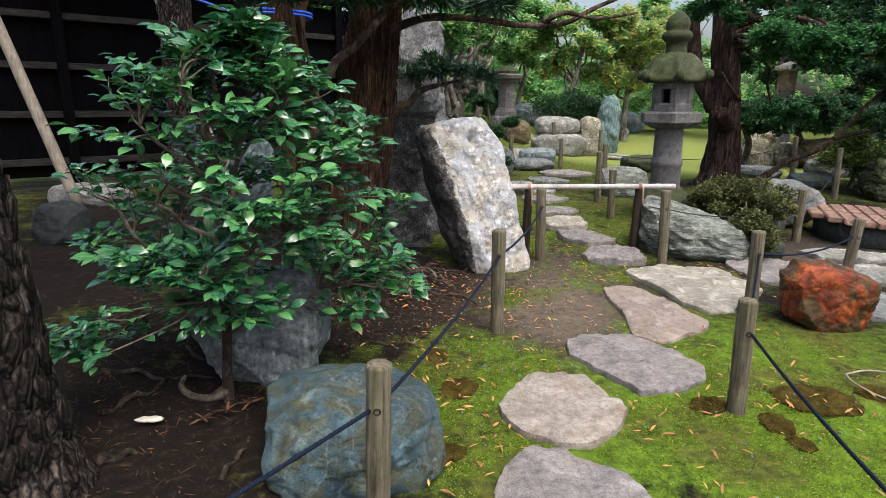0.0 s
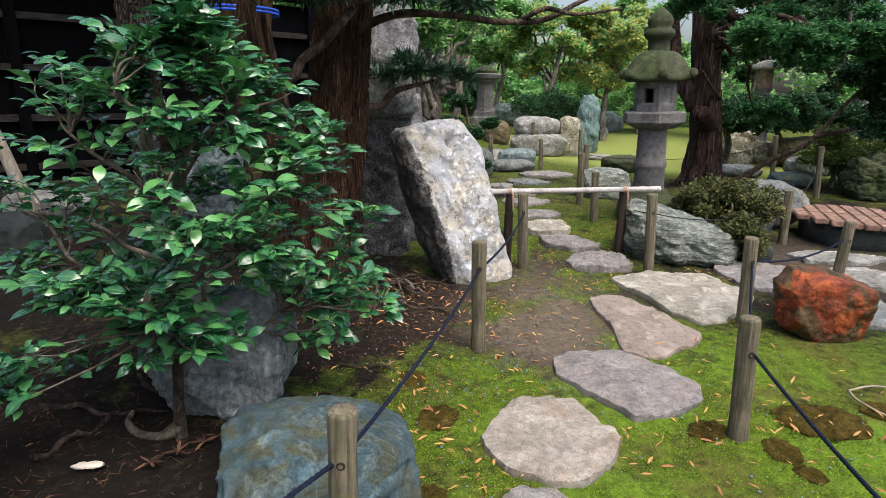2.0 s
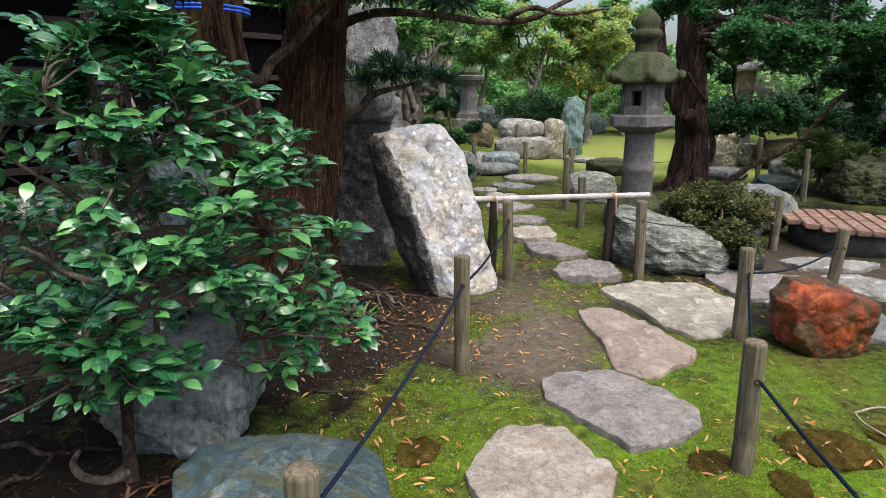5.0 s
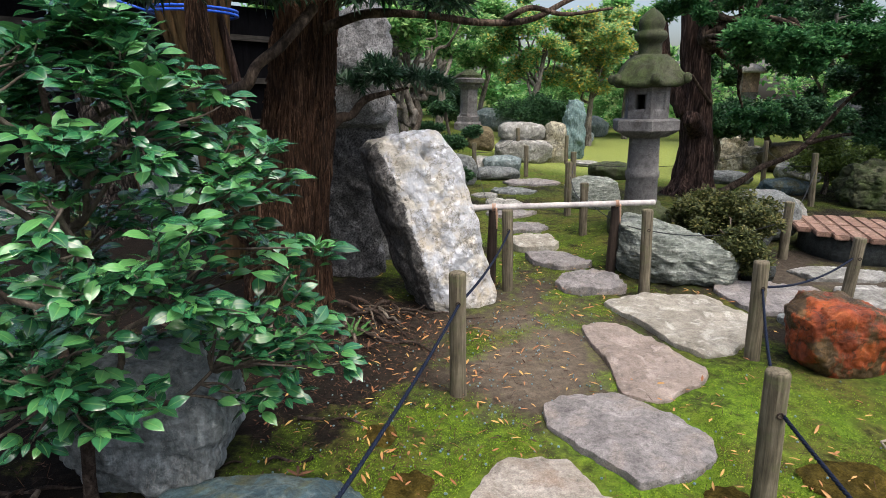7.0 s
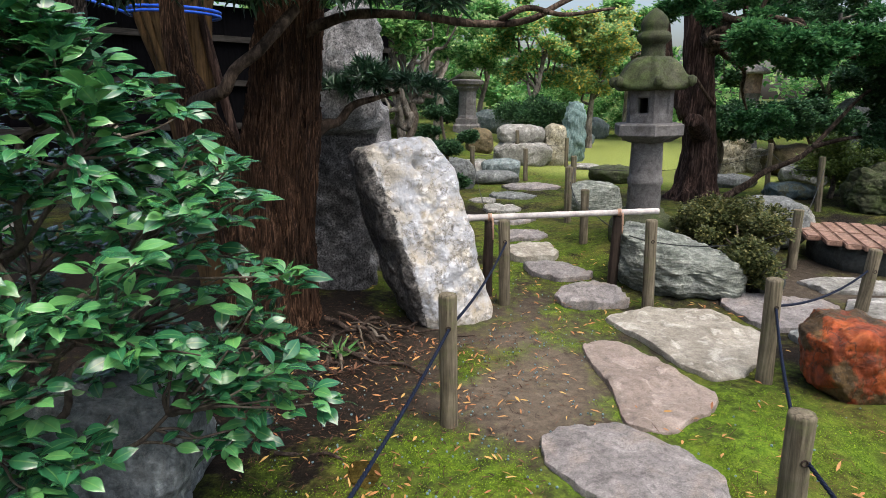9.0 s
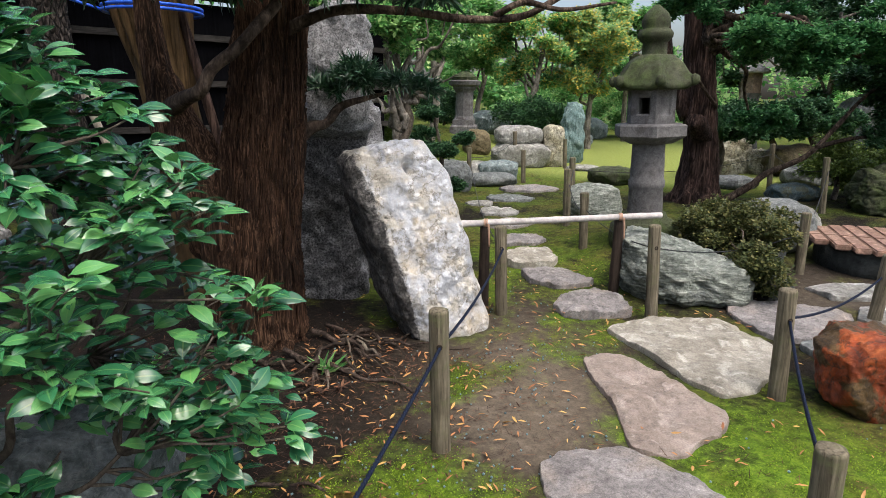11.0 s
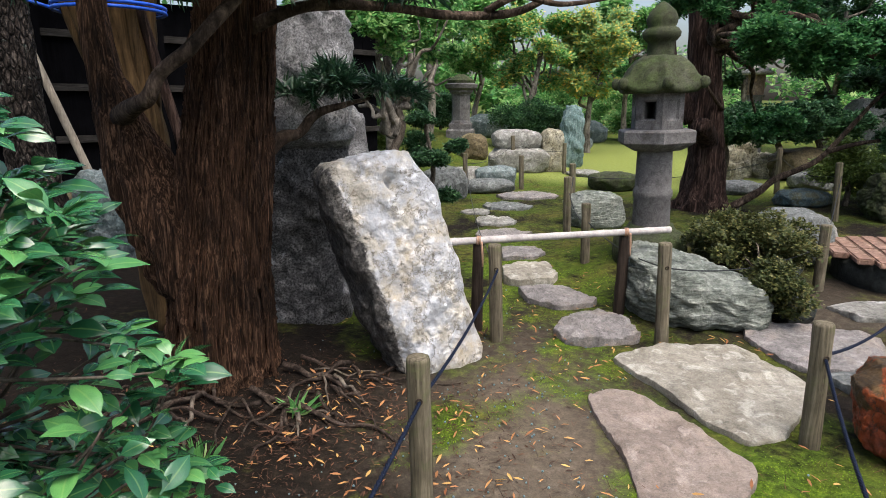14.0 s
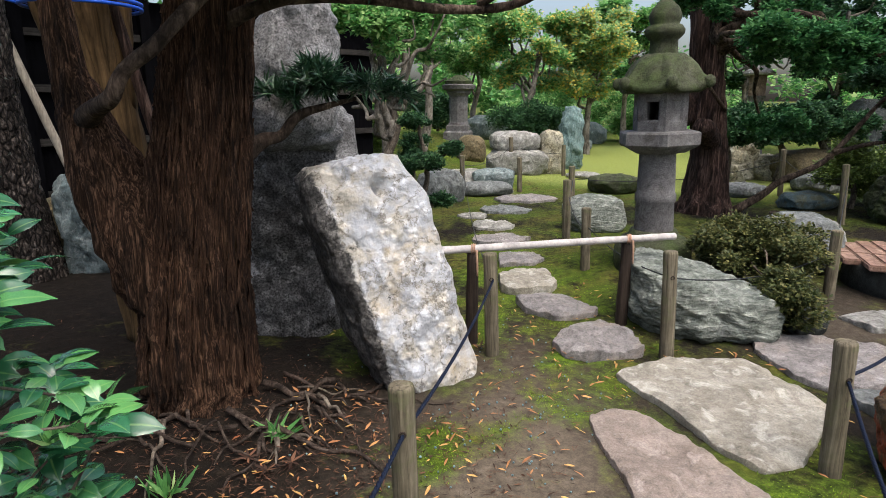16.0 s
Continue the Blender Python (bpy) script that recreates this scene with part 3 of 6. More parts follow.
def leaves_mesh(name, at, way, up, size, rows=SMALL, fold=0.35):
    """Many leaves in one mesh: places, directions, upward sides and lengths."""
    tv, tq = leaf_shape(rows, fold)
    at, way, up, size = (np.asarray(a, float) for a in (at, way, up, size))
    way = way / np.maximum(1e-6, np.linalg.norm(way, axis=1, keepdims=True))
    side = np.cross(way, up)
    side /= np.maximum(1e-6, np.linalg.norm(side, axis=1, keepdims=True))
    nrm = np.cross(side, way)
    v = (tv[None, :, 0, None] * side[:, None] + tv[None, :, 1, None] * way[:, None] + tv[None, :, 2, None] * nrm[:, None]) * size[:, None, None] + at[:, None]
    q = tq[None] + (np.arange(len(at)) * len(tv))[:, None, None]
    return lay_rib(fast_mesh(name, v.reshape(-1, 3), q.reshape(-1, 4)), rows)


def lay_rib(me, rows):
    """Marks how far from its midrib each place of a broad leaf lies."""
    if rows == BROAD:
        a = me.attributes.new("rib", "FLOAT", "POINT")
        a.data.foreach_set("value", np.tile([1.0, 0.6, 0.0, 0.6, 1.0], len(me.vertices) // 5))
    return me


def scatter(rng, blobs, n, shell=0.55):
    """n places in uneven clumps; blobs: (x, y, z, rx, ry, rz). Returns places and outward directions."""
    b = np.array(blobs, float)
    w = b[:, 3] * b[:, 4] + b[:, 3] * b[:, 5]
    k = rng.choice(len(b), n, p=w / w.sum())
    d = rng.normal(size=(n, 3))
    d /= np.linalg.norm(d, axis=1, keepdims=True)
    r = shell + (1 - shell) * rng.random(n)
    r = r * (0.8 + 0.35 * np.sin(d[:, 0] * 5 + k) * np.cos(d[:, 1] * 6 + 2 * k))
    return b[k, :3] + d * r[:, None] * b[k, 3:], d


def clump_leaves(name, seed, blobs, n, size, rows=SMALL, shell=0.5, updrift=0.5, spray=1.0):
    rng = np.random.default_rng(seed)
    p, d = scatter(rng, blobs, n, shell)
    way = d * 0.7 + rng.normal(size=(n, 3)) * 0.6 * spray
    up = rng.normal(size=(n, 3)) * 0.45 + (0, 0, 1)
    way[:, 2] = way[:, 2] * 0.5 + 0.1 * updrift
    return leaves_mesh(name, p, way, up, size * rng.uniform(0.65, 1.25, n), rows)


def clumps_round(seed, centre, spread, n, r):
    """n lesser clumps inside an ellipsoid."""
    rnd = random.Random(seed)
    out = []
    for _ in range(n):
        d = Vector([rnd.gauss(0, 1) for _ in range(3)]).normalized() * rnd.random() ** 0.4
        q = r * rnd.uniform(0.65, 1.25)
        out.append((centre[0] + d.x * spread[0], centre[1] + d.y * spread[1], centre[2] + d.z * spread[2], q, q, q * 0.62))
    return out


def crooked(rnd, a, b, n=5, wild=0.1):
    a, b = Vector(a), Vector(b)
    long = (b - a).length
    pts = [a]
    for i in range(1, n):
        pts.append(a.lerp(b, i / n) + Vector([rnd.uniform(-1, 1) * wild * long for _ in range(3)]))
    return pts + [b]


def garden_tree(at, seed, trunk, blobs, n, size, leaf_mat, bark_mat, label, name="garden_tree", trunk_r=0.06, second=None, rows=SMALL, category="tree", group="", wild=0.1, limbs=6, kind="", shell=0.5):
    """Trunk line and limbs that reach into the clumps, and a crown of many leaves. All places are from the base."""
    rnd = random.Random(seed)
    t = thing(name, (at[0], at[1], ground_z(*at[:2]) if len(at) == 2 else at[2]), label, category, group, kind)
    part("trunk", limb_mesh("trunk", tube(trunk, [trunk_r * 1.25, trunk_r, trunk_r * 0.75, trunk_r * 0.5], 26, 9, 0.12, seed=seed)), bark_mat, t)
    for b in rnd.sample(blobs, min(limbs, len(blobs))):
        s = Vector(smooth_line(trunk, 20)[rnd.randint(9, 19)])
        part("limb", limb_mesh("limb", tube(crooked(rnd, s, b[:3], 5, wild), [trunk_r * 0.5, trunk_r * 0.3, trunk_r * 0.12], 18, 6, 0.1, seed=seed)), bark_mat, t)
    if second:
        k = int(n * (1 - second[1]))
        part("crown", clump_leaves("crown", seed, blobs, k, size, rows, shell), leaf_mat, t)
        part("turning_leaves", clump_leaves("turning_leaves", seed + 1, second[2] if len(second) > 2 else blobs, n - k, size, rows, shell + 0.2), second[0], t)
    else:
        part("crown", clump_leaves("crown", seed, blobs, n, size, rows, shell), leaf_mat, t)
    return t


# ---- ground ----
def warped(lo, hi, near0, near1, step, grow):
    out = list(np.arange(near0, near1 + 1e-6, step))
    s, a = step, near1
    while a < hi:
        s *= grow
        a += s
        out.append(min(a, hi))
    s, a = step, near0
    while a > lo:
        s *= grow
        a -= s
        out.insert(0, max(a, lo))
    return np.array(out)


def moss_at(x, y):
    """How much of the ground is moss, 0 bare soil to 1 deep moss."""
    n1 = noise.fractal(Vector((x * 1.1, y * 1.1, 4.0)), 0.9, 2.0, 4)
    n2 = noise.fractal(Vector((x * 4.5, y * 4.5, 9.0)), 0.8, 2.0, 4)
    m = 0.55 + 0.4 * n1 + 0.38 * n2

    def soil(cx, cy, rx, ry, k):
        return k * math.exp(-(((x - cx) / rx) ** 2 + ((y - cy) / ry) ** 2))

    m += soil(1.75, 1.9, 0.75, 0.75, 0.55) + soil(0.45, 1.75, 0.22, 0.45, 0.35)
    m -= soil(0.95, 2.8, 0.26, 0.36, 0.6)
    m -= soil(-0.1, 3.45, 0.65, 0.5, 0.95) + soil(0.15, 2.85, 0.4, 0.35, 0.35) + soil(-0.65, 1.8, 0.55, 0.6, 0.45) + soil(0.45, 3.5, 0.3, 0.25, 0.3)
    m -= soil(2.6, 4.9, 0.8, 0.5, 0.3) + soil(3.0, 4.5, 0.7, 0.45, 0.6) + soil(1.15, 3.6, 0.25, 0.3, 0.15)
    m += soil(1.7, 5.6, 0.7, 1.0, 0.25)
    m += soil(0.22, 2.3, 0.3, 0.45, 0.24) + soil(0.7, 3.2, 0.25, 0.2, 0.2)
    # Barer, darker ground at left; partly tree shade put into the ground colour.
    m -= soil(-2.2, 3.6, 1.7, 2.2, 0.5) + soil(-0.7, 5.4, 0.8, 1.2, 0.25)
    if y > 8.5:
        m += 0.3
    return max(0.0, min(1.0, m))


def lawn_at(x, y):
    """The clipped lawn beyond the stepping stones."""
    d = ((x - 5.0) / 3.6) ** 2 + ((y - 13.5) / 4.6) ** 2
    return max(0.0, min(1.0, (1.15 - d) * 3))


gx = warped(-600, 600, -1.4, 3.2, 0.036, 1.08)
gy = warped(-600, 900, 0.9, 5.5, 0.036, 1.07)
gverts, gmoss, glawn, glush, gdry = [], [], [], [], []
for yy in gy:
    for xx in gx:
        near = -30 < xx < 40 and -20 < yy < 60
        m = moss_at(xx, yy) if near else 0.7
        z = ground_z(xx, yy) if near else 0.0
        if -2.5 < xx < 5 and 0 < yy < 8:
            z += 0.012 * m * (0.5 + noise.noise((xx * 11, yy * 11, 3.3))) + 0.004 * noise.noise((xx * 25, yy * 25, 5))
        gverts.append((xx, yy, z))
        gmoss.append(m)
        glawn.append(lawn_at(xx, yy) if near else 0.0)
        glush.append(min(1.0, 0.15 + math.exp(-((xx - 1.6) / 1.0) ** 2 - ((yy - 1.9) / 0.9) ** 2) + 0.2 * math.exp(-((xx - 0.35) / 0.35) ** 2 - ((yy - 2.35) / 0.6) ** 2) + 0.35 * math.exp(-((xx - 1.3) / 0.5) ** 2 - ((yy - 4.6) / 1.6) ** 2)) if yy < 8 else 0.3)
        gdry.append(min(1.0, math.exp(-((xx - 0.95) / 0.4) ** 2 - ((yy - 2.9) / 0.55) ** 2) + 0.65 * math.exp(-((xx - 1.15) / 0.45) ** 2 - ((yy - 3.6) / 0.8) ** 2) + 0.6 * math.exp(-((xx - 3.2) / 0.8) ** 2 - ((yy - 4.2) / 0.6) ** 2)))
ni, nj = len(gy), len(gx)
gi = np.arange(ni * nj).reshape(ni, nj)
gquads = np.stack([gi[:-1, :-1], gi[:-1, 1:], gi[1:, 1:], gi[1:, :-1]], -1).reshape(-1, 4)
ground_me = fast_mesh("ground", gverts, gquads)
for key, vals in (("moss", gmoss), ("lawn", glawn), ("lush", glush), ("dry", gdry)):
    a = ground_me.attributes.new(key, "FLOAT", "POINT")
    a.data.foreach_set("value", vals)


def ground_material():
    m, n, l, b = nodes_of("moss_and_soil", 0.95, 0.15)
    am, al, ah, ad = (n.new("ShaderNodeAttribute") for _ in range(4))
    am.attribute_name, al.attribute_name, ah.attribute_name, ad.attribute_name = "moss", "lawn", "lush", "dry"
    v = coords(n, l)
    fine, mid, big = grain(n, l, v, 140, 8, 0.75), grain(n, l, v, 22, 8, 0.7), grain(n, l, v, 2.5, 6, 0.6)
    # Dark soil; its colour also holds part of the shade under bush and trees.
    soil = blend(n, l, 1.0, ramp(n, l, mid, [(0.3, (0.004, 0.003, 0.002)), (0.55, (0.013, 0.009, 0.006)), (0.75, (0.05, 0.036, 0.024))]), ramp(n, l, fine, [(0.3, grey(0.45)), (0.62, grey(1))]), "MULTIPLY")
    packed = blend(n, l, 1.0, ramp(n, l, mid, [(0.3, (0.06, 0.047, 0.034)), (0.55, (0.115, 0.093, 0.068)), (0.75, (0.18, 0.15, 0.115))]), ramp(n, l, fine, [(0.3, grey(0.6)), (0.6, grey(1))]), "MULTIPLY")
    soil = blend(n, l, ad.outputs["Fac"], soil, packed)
    green = ramp(n, l, add(n, l, add(n, l, fine, 0.5, "MULTIPLY"), add(n, l, mid, 0.5, "MULTIPLY")), [(0.3, (0.020, 0.045, 0.006)), (0.5, (0.105, 0.19, 0.014)), (0.68, (0.26, 0.40, 0.03))])
    olive = ramp(n, l, mid, [(0.3, (0.030, 0.026, 0.008)), (0.7, (0.125, 0.115, 0.025))])
    # Duller moss away from the path, with some shade painted into its colour.
    dull_shaded = ramp(n, l, add(n, l, add(n, l, fine, 0.5, "MULTIPLY"), add(n, l, mid, 0.5, "MULTIPLY")), [(0.3, (0.006, 0.008, 0.002)), (0.5, (0.026, 0.033, 0.006)), (0.68, (0.095, 0.11, 0.014))])
    green = blend(n, l, ah.outputs["Fac"], dull_shaded, green)
    green = blend(n, l, ramp(n, l, big, [(0.44, grey(0)), (0.62, grey(0.85))]), green, olive)
    f = add(n, l, am.outputs["Fac"], add(n, l, add(n, l, mid, 0.5, "SUBTRACT"), 0.9, "MULTIPLY"))
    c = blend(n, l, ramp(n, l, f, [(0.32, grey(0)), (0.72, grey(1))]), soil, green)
    grass = ramp(n, l, mid, [(0.3, (0.105, 0.135, 0.03)), (0.5, (0.175, 0.21, 0.05)), (0.7, (0.24, 0.265, 0.075))])
    c = blend(n, l, al.outputs["Fac"], c, grass)
    l.new(c, b.inputs["Base Color"])
    calm = add(n, l, 1.0, add(n, l, ad.outputs["Fac"], 0.75, "MULTIPLY"), "SUBTRACT")
    bump(n, l, b, add(n, l, add(n, l, fine, add(n, l, mid, 1.2, "MULTIPLY")), calm, "MULTIPLY"), 0.8, 0.012)
    return m


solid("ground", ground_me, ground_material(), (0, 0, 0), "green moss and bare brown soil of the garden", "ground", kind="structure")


# ---- stepping stones ----
def outline(pts):
    """Middle and radii at even angles of a stone's plan outline."""
    cx, cy = sum(p[0] for p in pts) / len(pts), sum(p[1] for p in pts) / len(pts)
    radii = []
    for i in range(60):
        a = 2 * math.pi * i / 60
        d = Vector((math.cos(a), math.sin(a)))
        best = 0.05
        for k in range(len(pts)):
            p, q = Vector(pts[k]) - Vector((cx, cy)), Vector(pts[(k + 1) % len(pts)]) - Vector((cx, cy))
            e = q - p
            den = d.x * e.y - d.y * e.x
            if abs(den) < 1e-9:
                continue
            t, u = (p.x * e.y - p.y * e.x) / den, (p.x * d.y - p.y * d.x) / den
            if t > 0 and -1e-6 <= u <= 1 + 1e-6:
                best = max(best, t)
        radii.append(best)
    return (cx, cy), radii


def stepping_stone(corners, seed, mat, label, thick=0.038, rough=0.016):
    (cx, cy), radii = outline(corners)
    return solid("stepping_stone", slab_mesh("stepping_stone", radii, thick + 0.03, seed, rough), mat, (cx, cy, ground_z(cx, cy) - 0.03), label, "stepping stone", "stepping stones of the path")


stepping_stone([(0.53, 1.30), (0.60, 1.54), (0.69, 1.64), (0.78, 1.66), (0.97, 1.52), (1.03, 1.38), (0.95, 1.18), (0.65, 1.15)], 1, granite_grey, "grey granite stepping stone with a worn top in bright moss")
stepping_stone([(0.61, 1.93), (0.71, 2.12), (0.77, 2.19), (0.97, 2.18), (1.08, 1.91), (1.02, 1.78), (0.90, 1.67), (0.79, 1.68), (0.68, 1.73), (0.61, 1.86)], 2, granite, "pale buff granite stepping stone, roughly eight-sided")
stepping_stone([(0.96, 2.52), (1.06, 2.60), (1.26, 2.62), (1.45, 2.44), (1.51, 2.32), (1.48, 2.19), (1.36, 2.09), (1.17, 2.04), (1.07, 2.20), (0.96, 2.38)], 3, granite_grey, "long grey granite stepping stone set in moss")
stepping_stone([(1.33, 3.38), (1.42, 3.42), (1.52, 3.40), (1.61, 3.26), (1.76, 2.86), (1.69, 2.75), (1.45, 2.58), (1.30, 2.62), (1.34, 2.90), (1.32, 3.20)], 4, sandstone, "flat pinkish brown stepping stone with a curved flank", 0.031)
stepping_stone([(1.54, 3.73), (1.72, 3.82), (1.93, 3.87), (2.21, 3.85), (2.30, 3.42), (2.16, 3.23), (1.94, 3.02), (1.80, 3.0), (1.73, 3.12), (1.66, 3.38)], 5, slab_stone, "large flat buff stone slab at the fork of the path", 0.036)
stepping_stone([(1.34, 4.06), (1.50, 4.29), (1.67, 4.33), (1.76, 4.17), (1.76, 3.95), (1.69, 3.91), (1.47, 3.88), (1.37, 3.92)], 6, granite_grey, "small rounded grey stepping stone beside a dark post", 0.05, 0.03)
stepping_stone([(1.26, 4.74), (1.42, 4.82), (1.55, 4.80), (1.70, 4.52), (1.65, 4.45), (1.44, 4.42), (1.29, 4.57)], 7, granite_grey, "low grey stepping stone under the bamboo barrier", 0.05)
stepping_stone([(1.22, 5.20), (1.32, 5.30), (1.57, 5.31), (1.57, 5.0), (1.52, 4.90), (1.30, 4.86), (1.20, 4.95)], 8, slab_stone, "thick buff stepping stone with squared edges", 0.06)
stepping_stone([(1.30, 5.83), (1.59, 5.86), (1.62, 5.62), (1.52, 5.50), (1.27, 5.52)], 9, granite_grey, "grey stepping stone in dark moss")
for k, (cx, cy, w, d) in enumerate([(1.38, 6.35, 0.25, 0.19), (1.40, 6.98, 0.23, 0.22), (1.63, 7.85, 0.28, 0.26), (2.0, 8.6, 0.43, 0.28), (1.25, 7.5, 0.16, 0.14)]):
    rr_ = random.Random(k)
    pts_ = [(cx + w * math.cos(a) * rr_.uniform(0.85, 1.1), cy + d * math.sin(a) * rr_.uniform(0.85, 1.1)) for a in np.linspace(0, 2 * math.pi, 9)[:-1]]
    stepping_stone(pts_, 20 + k, (granite_grey, pale_rock, grey_rock)[k % 3], "far flat grey stepping stone in moss")
stepping_stone([(2.40, 4.16), (2.66, 4.12), (2.86, 4.05), (3.0, 3.92), (2.80, 3.56), (2.40, 3.56), (2.33, 3.68), (2.31, 3.95)], 31, granite_grey, "broad grey paving slab beside the red rock", 0.036)
stepping_stone([(2.42, 3.50), (2.75, 3.52), (2.98, 3.42), (3.0, 3.0), (2.72, 2.92), (2.5, 3.1)], 32, grey_rock, "bluish grey paving slab behind the red rock", 0.04)
stepping_stone([(3.12, 4.02), (3.4, 4.05), (3.5, 3.8), (3.2, 3.55), (2.98, 3.6), (2.95, 3.8)], 33, pale_rock, "pale paving slab in bare soil", 0.035)
stepping_stone([(3.05, 4.42), (3.5, 4.48), (3.75, 4.3), (3.5, 4.16), (3.1, 4.2)], 34, pale_rock, "pale slab in front of the slatted cover", 0.04)

# ---- near rocks ----
rock((0.115, 1.655), (0.275, 0.27, 0.145), 3, blue_stone, "smooth blue-green boulder with a broad flat top", "boulder", 12, boxy=5, cuts=12, rough=0.09, sink=0.45, keep=0.78, level=6, crag=0.07)
rock((-0.35, 2.22), (0.25, 0.24, 0.215), 8, streaked_rock, "grey-green rock behind the camellia bush", "rock", 5, boxy=4, cuts=12, rough=0.09, sink=0.2, taper=-0.1, level=6, crag=0.09, ripple=0.008)
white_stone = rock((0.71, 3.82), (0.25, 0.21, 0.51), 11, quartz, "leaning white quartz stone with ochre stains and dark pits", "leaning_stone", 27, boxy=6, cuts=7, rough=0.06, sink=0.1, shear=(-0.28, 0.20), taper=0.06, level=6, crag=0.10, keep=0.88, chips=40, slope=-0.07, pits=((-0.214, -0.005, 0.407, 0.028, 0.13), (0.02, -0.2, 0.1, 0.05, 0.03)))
# Dark left flank: weathered skin together with painted shade of the side turned away.
lay_crust_and_shade(white_stone, lambda p, n: 0.5 + ((p - Vector((-0.275, 0, 0)) * p.z).dot(Vector((-1, 0, 0))) - 0.205) / 0.09)
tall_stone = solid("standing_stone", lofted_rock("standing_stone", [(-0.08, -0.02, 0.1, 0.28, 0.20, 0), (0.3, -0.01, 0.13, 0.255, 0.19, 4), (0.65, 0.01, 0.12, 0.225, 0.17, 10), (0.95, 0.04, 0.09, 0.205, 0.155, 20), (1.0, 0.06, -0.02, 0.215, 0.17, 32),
                                                            (1.06, 0.075, -0.06, 0.222, 0.175, 35), (1.3, 0.085, -0.05, 0.21, 0.165, 35), (1.5, 0.10, -0.04, 0.185, 0.15, 35), (1.62, 0.13, -0.03, 0.13, 0.11, 35), (1.68, 0.15, -0.02, 0.05, 0.05, 35)], 14), standing_crust_shaded, (0.0, 4.30, 0), "tall grey standing stone, dark face and painted shade under an overhang", "rock")
# Front below the overhang: darker stone, with the recess's shade painted in.
lay_crust_and_shade(tall_stone, lambda p, n: 0.55 + 1.5 * (n.dot(Vector((0.45, -0.85, -0.2))) - 0.5) - 12 * max(0.0, p.z - 0.93) - 5 * max(0.0, -0.10 - p.x))
rock((2.20, 4.36), (0.40, 0.32, 0.17), 21, green_schist, "layered green schist rock with pale lichen", "rock", -14, slope=0.33, boxy=4.5, cuts=12, rough=0.12, sink=0.2, ripple=0.016, level=6, crag=0.09, keep=0.74, chips=40)
rock((2.365, 2.94), (0.2, 0.17, 0.168), 25, jasper, "rough red and brown jasper rock", "rock", -6, boxy=7, cuts=10, rough=0.07, sink=0.12, level=6, crag=0.10, keep=0.7, chips=36)
rock((2.73, 4.24), (0.10, 0.09, 0.09), 27, dark_rock, "small dark green stone beside the slab", cuts=5)
rock((3.33, 5.42), (0.33, 0.28, 0.22), 29, grey_rock, "rounded grey rock behind the path", cuts=8, boxy=3)
rock((3.75, 5.9), (0.30, 0.25, 0.17), 30, pale_rock, "pale grey rock beside the slatted cover", cuts=8)
rock((3.0, 5.0), (0.24, 0.2, 0.13), 31, grey_rock, "low grey rock under the shrub", cuts=8)
rock((-1.60, 5.60), (0.26, 0.20, 0.37), 33, pale_blue_rock, "blocky blue-green rock near the black fence", boxy=5, cuts=14, rough=0.1, sink=0.15, crag=0.14, keep=0.72, level=6)
rock((-2.0, 5.9), (0.22, 0.2, 0.28), 34, brown_rock, "small orange-brown rock near the black fence", cuts=7)
rock((-2.45, 4.15), (0.2, 0.16, 0.17), 35, dark_rock, "dark grey rock in front of the black fence", cuts=8)

# ---- rocks round the lawn ----
rock((2.34, 6.85), (0.29, 0.26, 0.19), 41, green_schist, "rounded green rock behind the lantern path", cuts=6)
rock((3.3, 9.25), (0.34, 0.25, 0.14), 42, lantern_moss, "low dark mossy rock at the lawn edge", cuts=6)
rock((2.3, 11.25), (0.50, 0.35, 0.22), 43, pale_rock, "low pale block under another stone", boxy=5, cuts=6)
rock((2.27, 11.3, 0.36), (0.40, 0.3, 0.17), 44, pale_rock, "white-topped stone resting on a pale block", boxy=4, cuts=6, sink=0.0)
rock((2.88, 11.35), (0.19, 0.2, 0.40), 45, yellow_rock, "upright yellowish stone beside a pale block", boxy=5, cuts=7)
rock((3.36, 12.0), (0.25, 0.2, 0.57), 46, slender_blue, "tall slender blue-green standing stone by the lawn", "standing_stone", boxy=5, cuts=9, taper=0.3, crag=0.16, rough=0.12, sink=0.1)
rock((1.62, 12.0, 0.12), (0.27, 0.25, 0.28), 47, brown_rock, "smooth rounded brown boulder by shrubs", "boulder", boxy=2.4, cuts=3)
rock((1.55, 9.1), (0.36, 0.28, 0.09), 48, grey_rock, "flat grey rock beside the far steps", cuts=6)
rock((1.35, 10.0), (0.45, 0.35, 0.11), 49, pale_rock, "broad pale flat rock", cuts=6)
rock((1.75, 9.7), (0.32, 0.25, 0.15), 50, pale_blue_rock, "bluish flat rock among pale ones", cuts=6)
rock((0.95, 8.6), (0.3, 0.25, 0.22), 51, grey_rock, "grey rock in the moss", cuts=6)
rock((4.25, 15.5), (0.5, 0.35, 0.2), 52, pale_blue_rock, "blue-grey rock at the far lawn edge", cuts=6)
rock((5.3, 18.5), (0.7, 0.4, 0.35), 53, pale_blue_rock, "far blue-grey rock by the lawn", cuts=6)
rock((4.9, 20.5), (0.8, 0.5, 0.5), 54, pale_blue_rock, "far blue-green rock under trees", cuts=6)
rock((3.3, 10.8), (0.28, 0.18, 0.05), 55, pale_rock, "flat pale stone in the lawn", cuts=4)
rock((3.7, 16.5, 0.1), (0.8, 0.5, 0.3), 56, pale_blue_rock, "blue-grey rocks behind the stone pile", cuts=6)
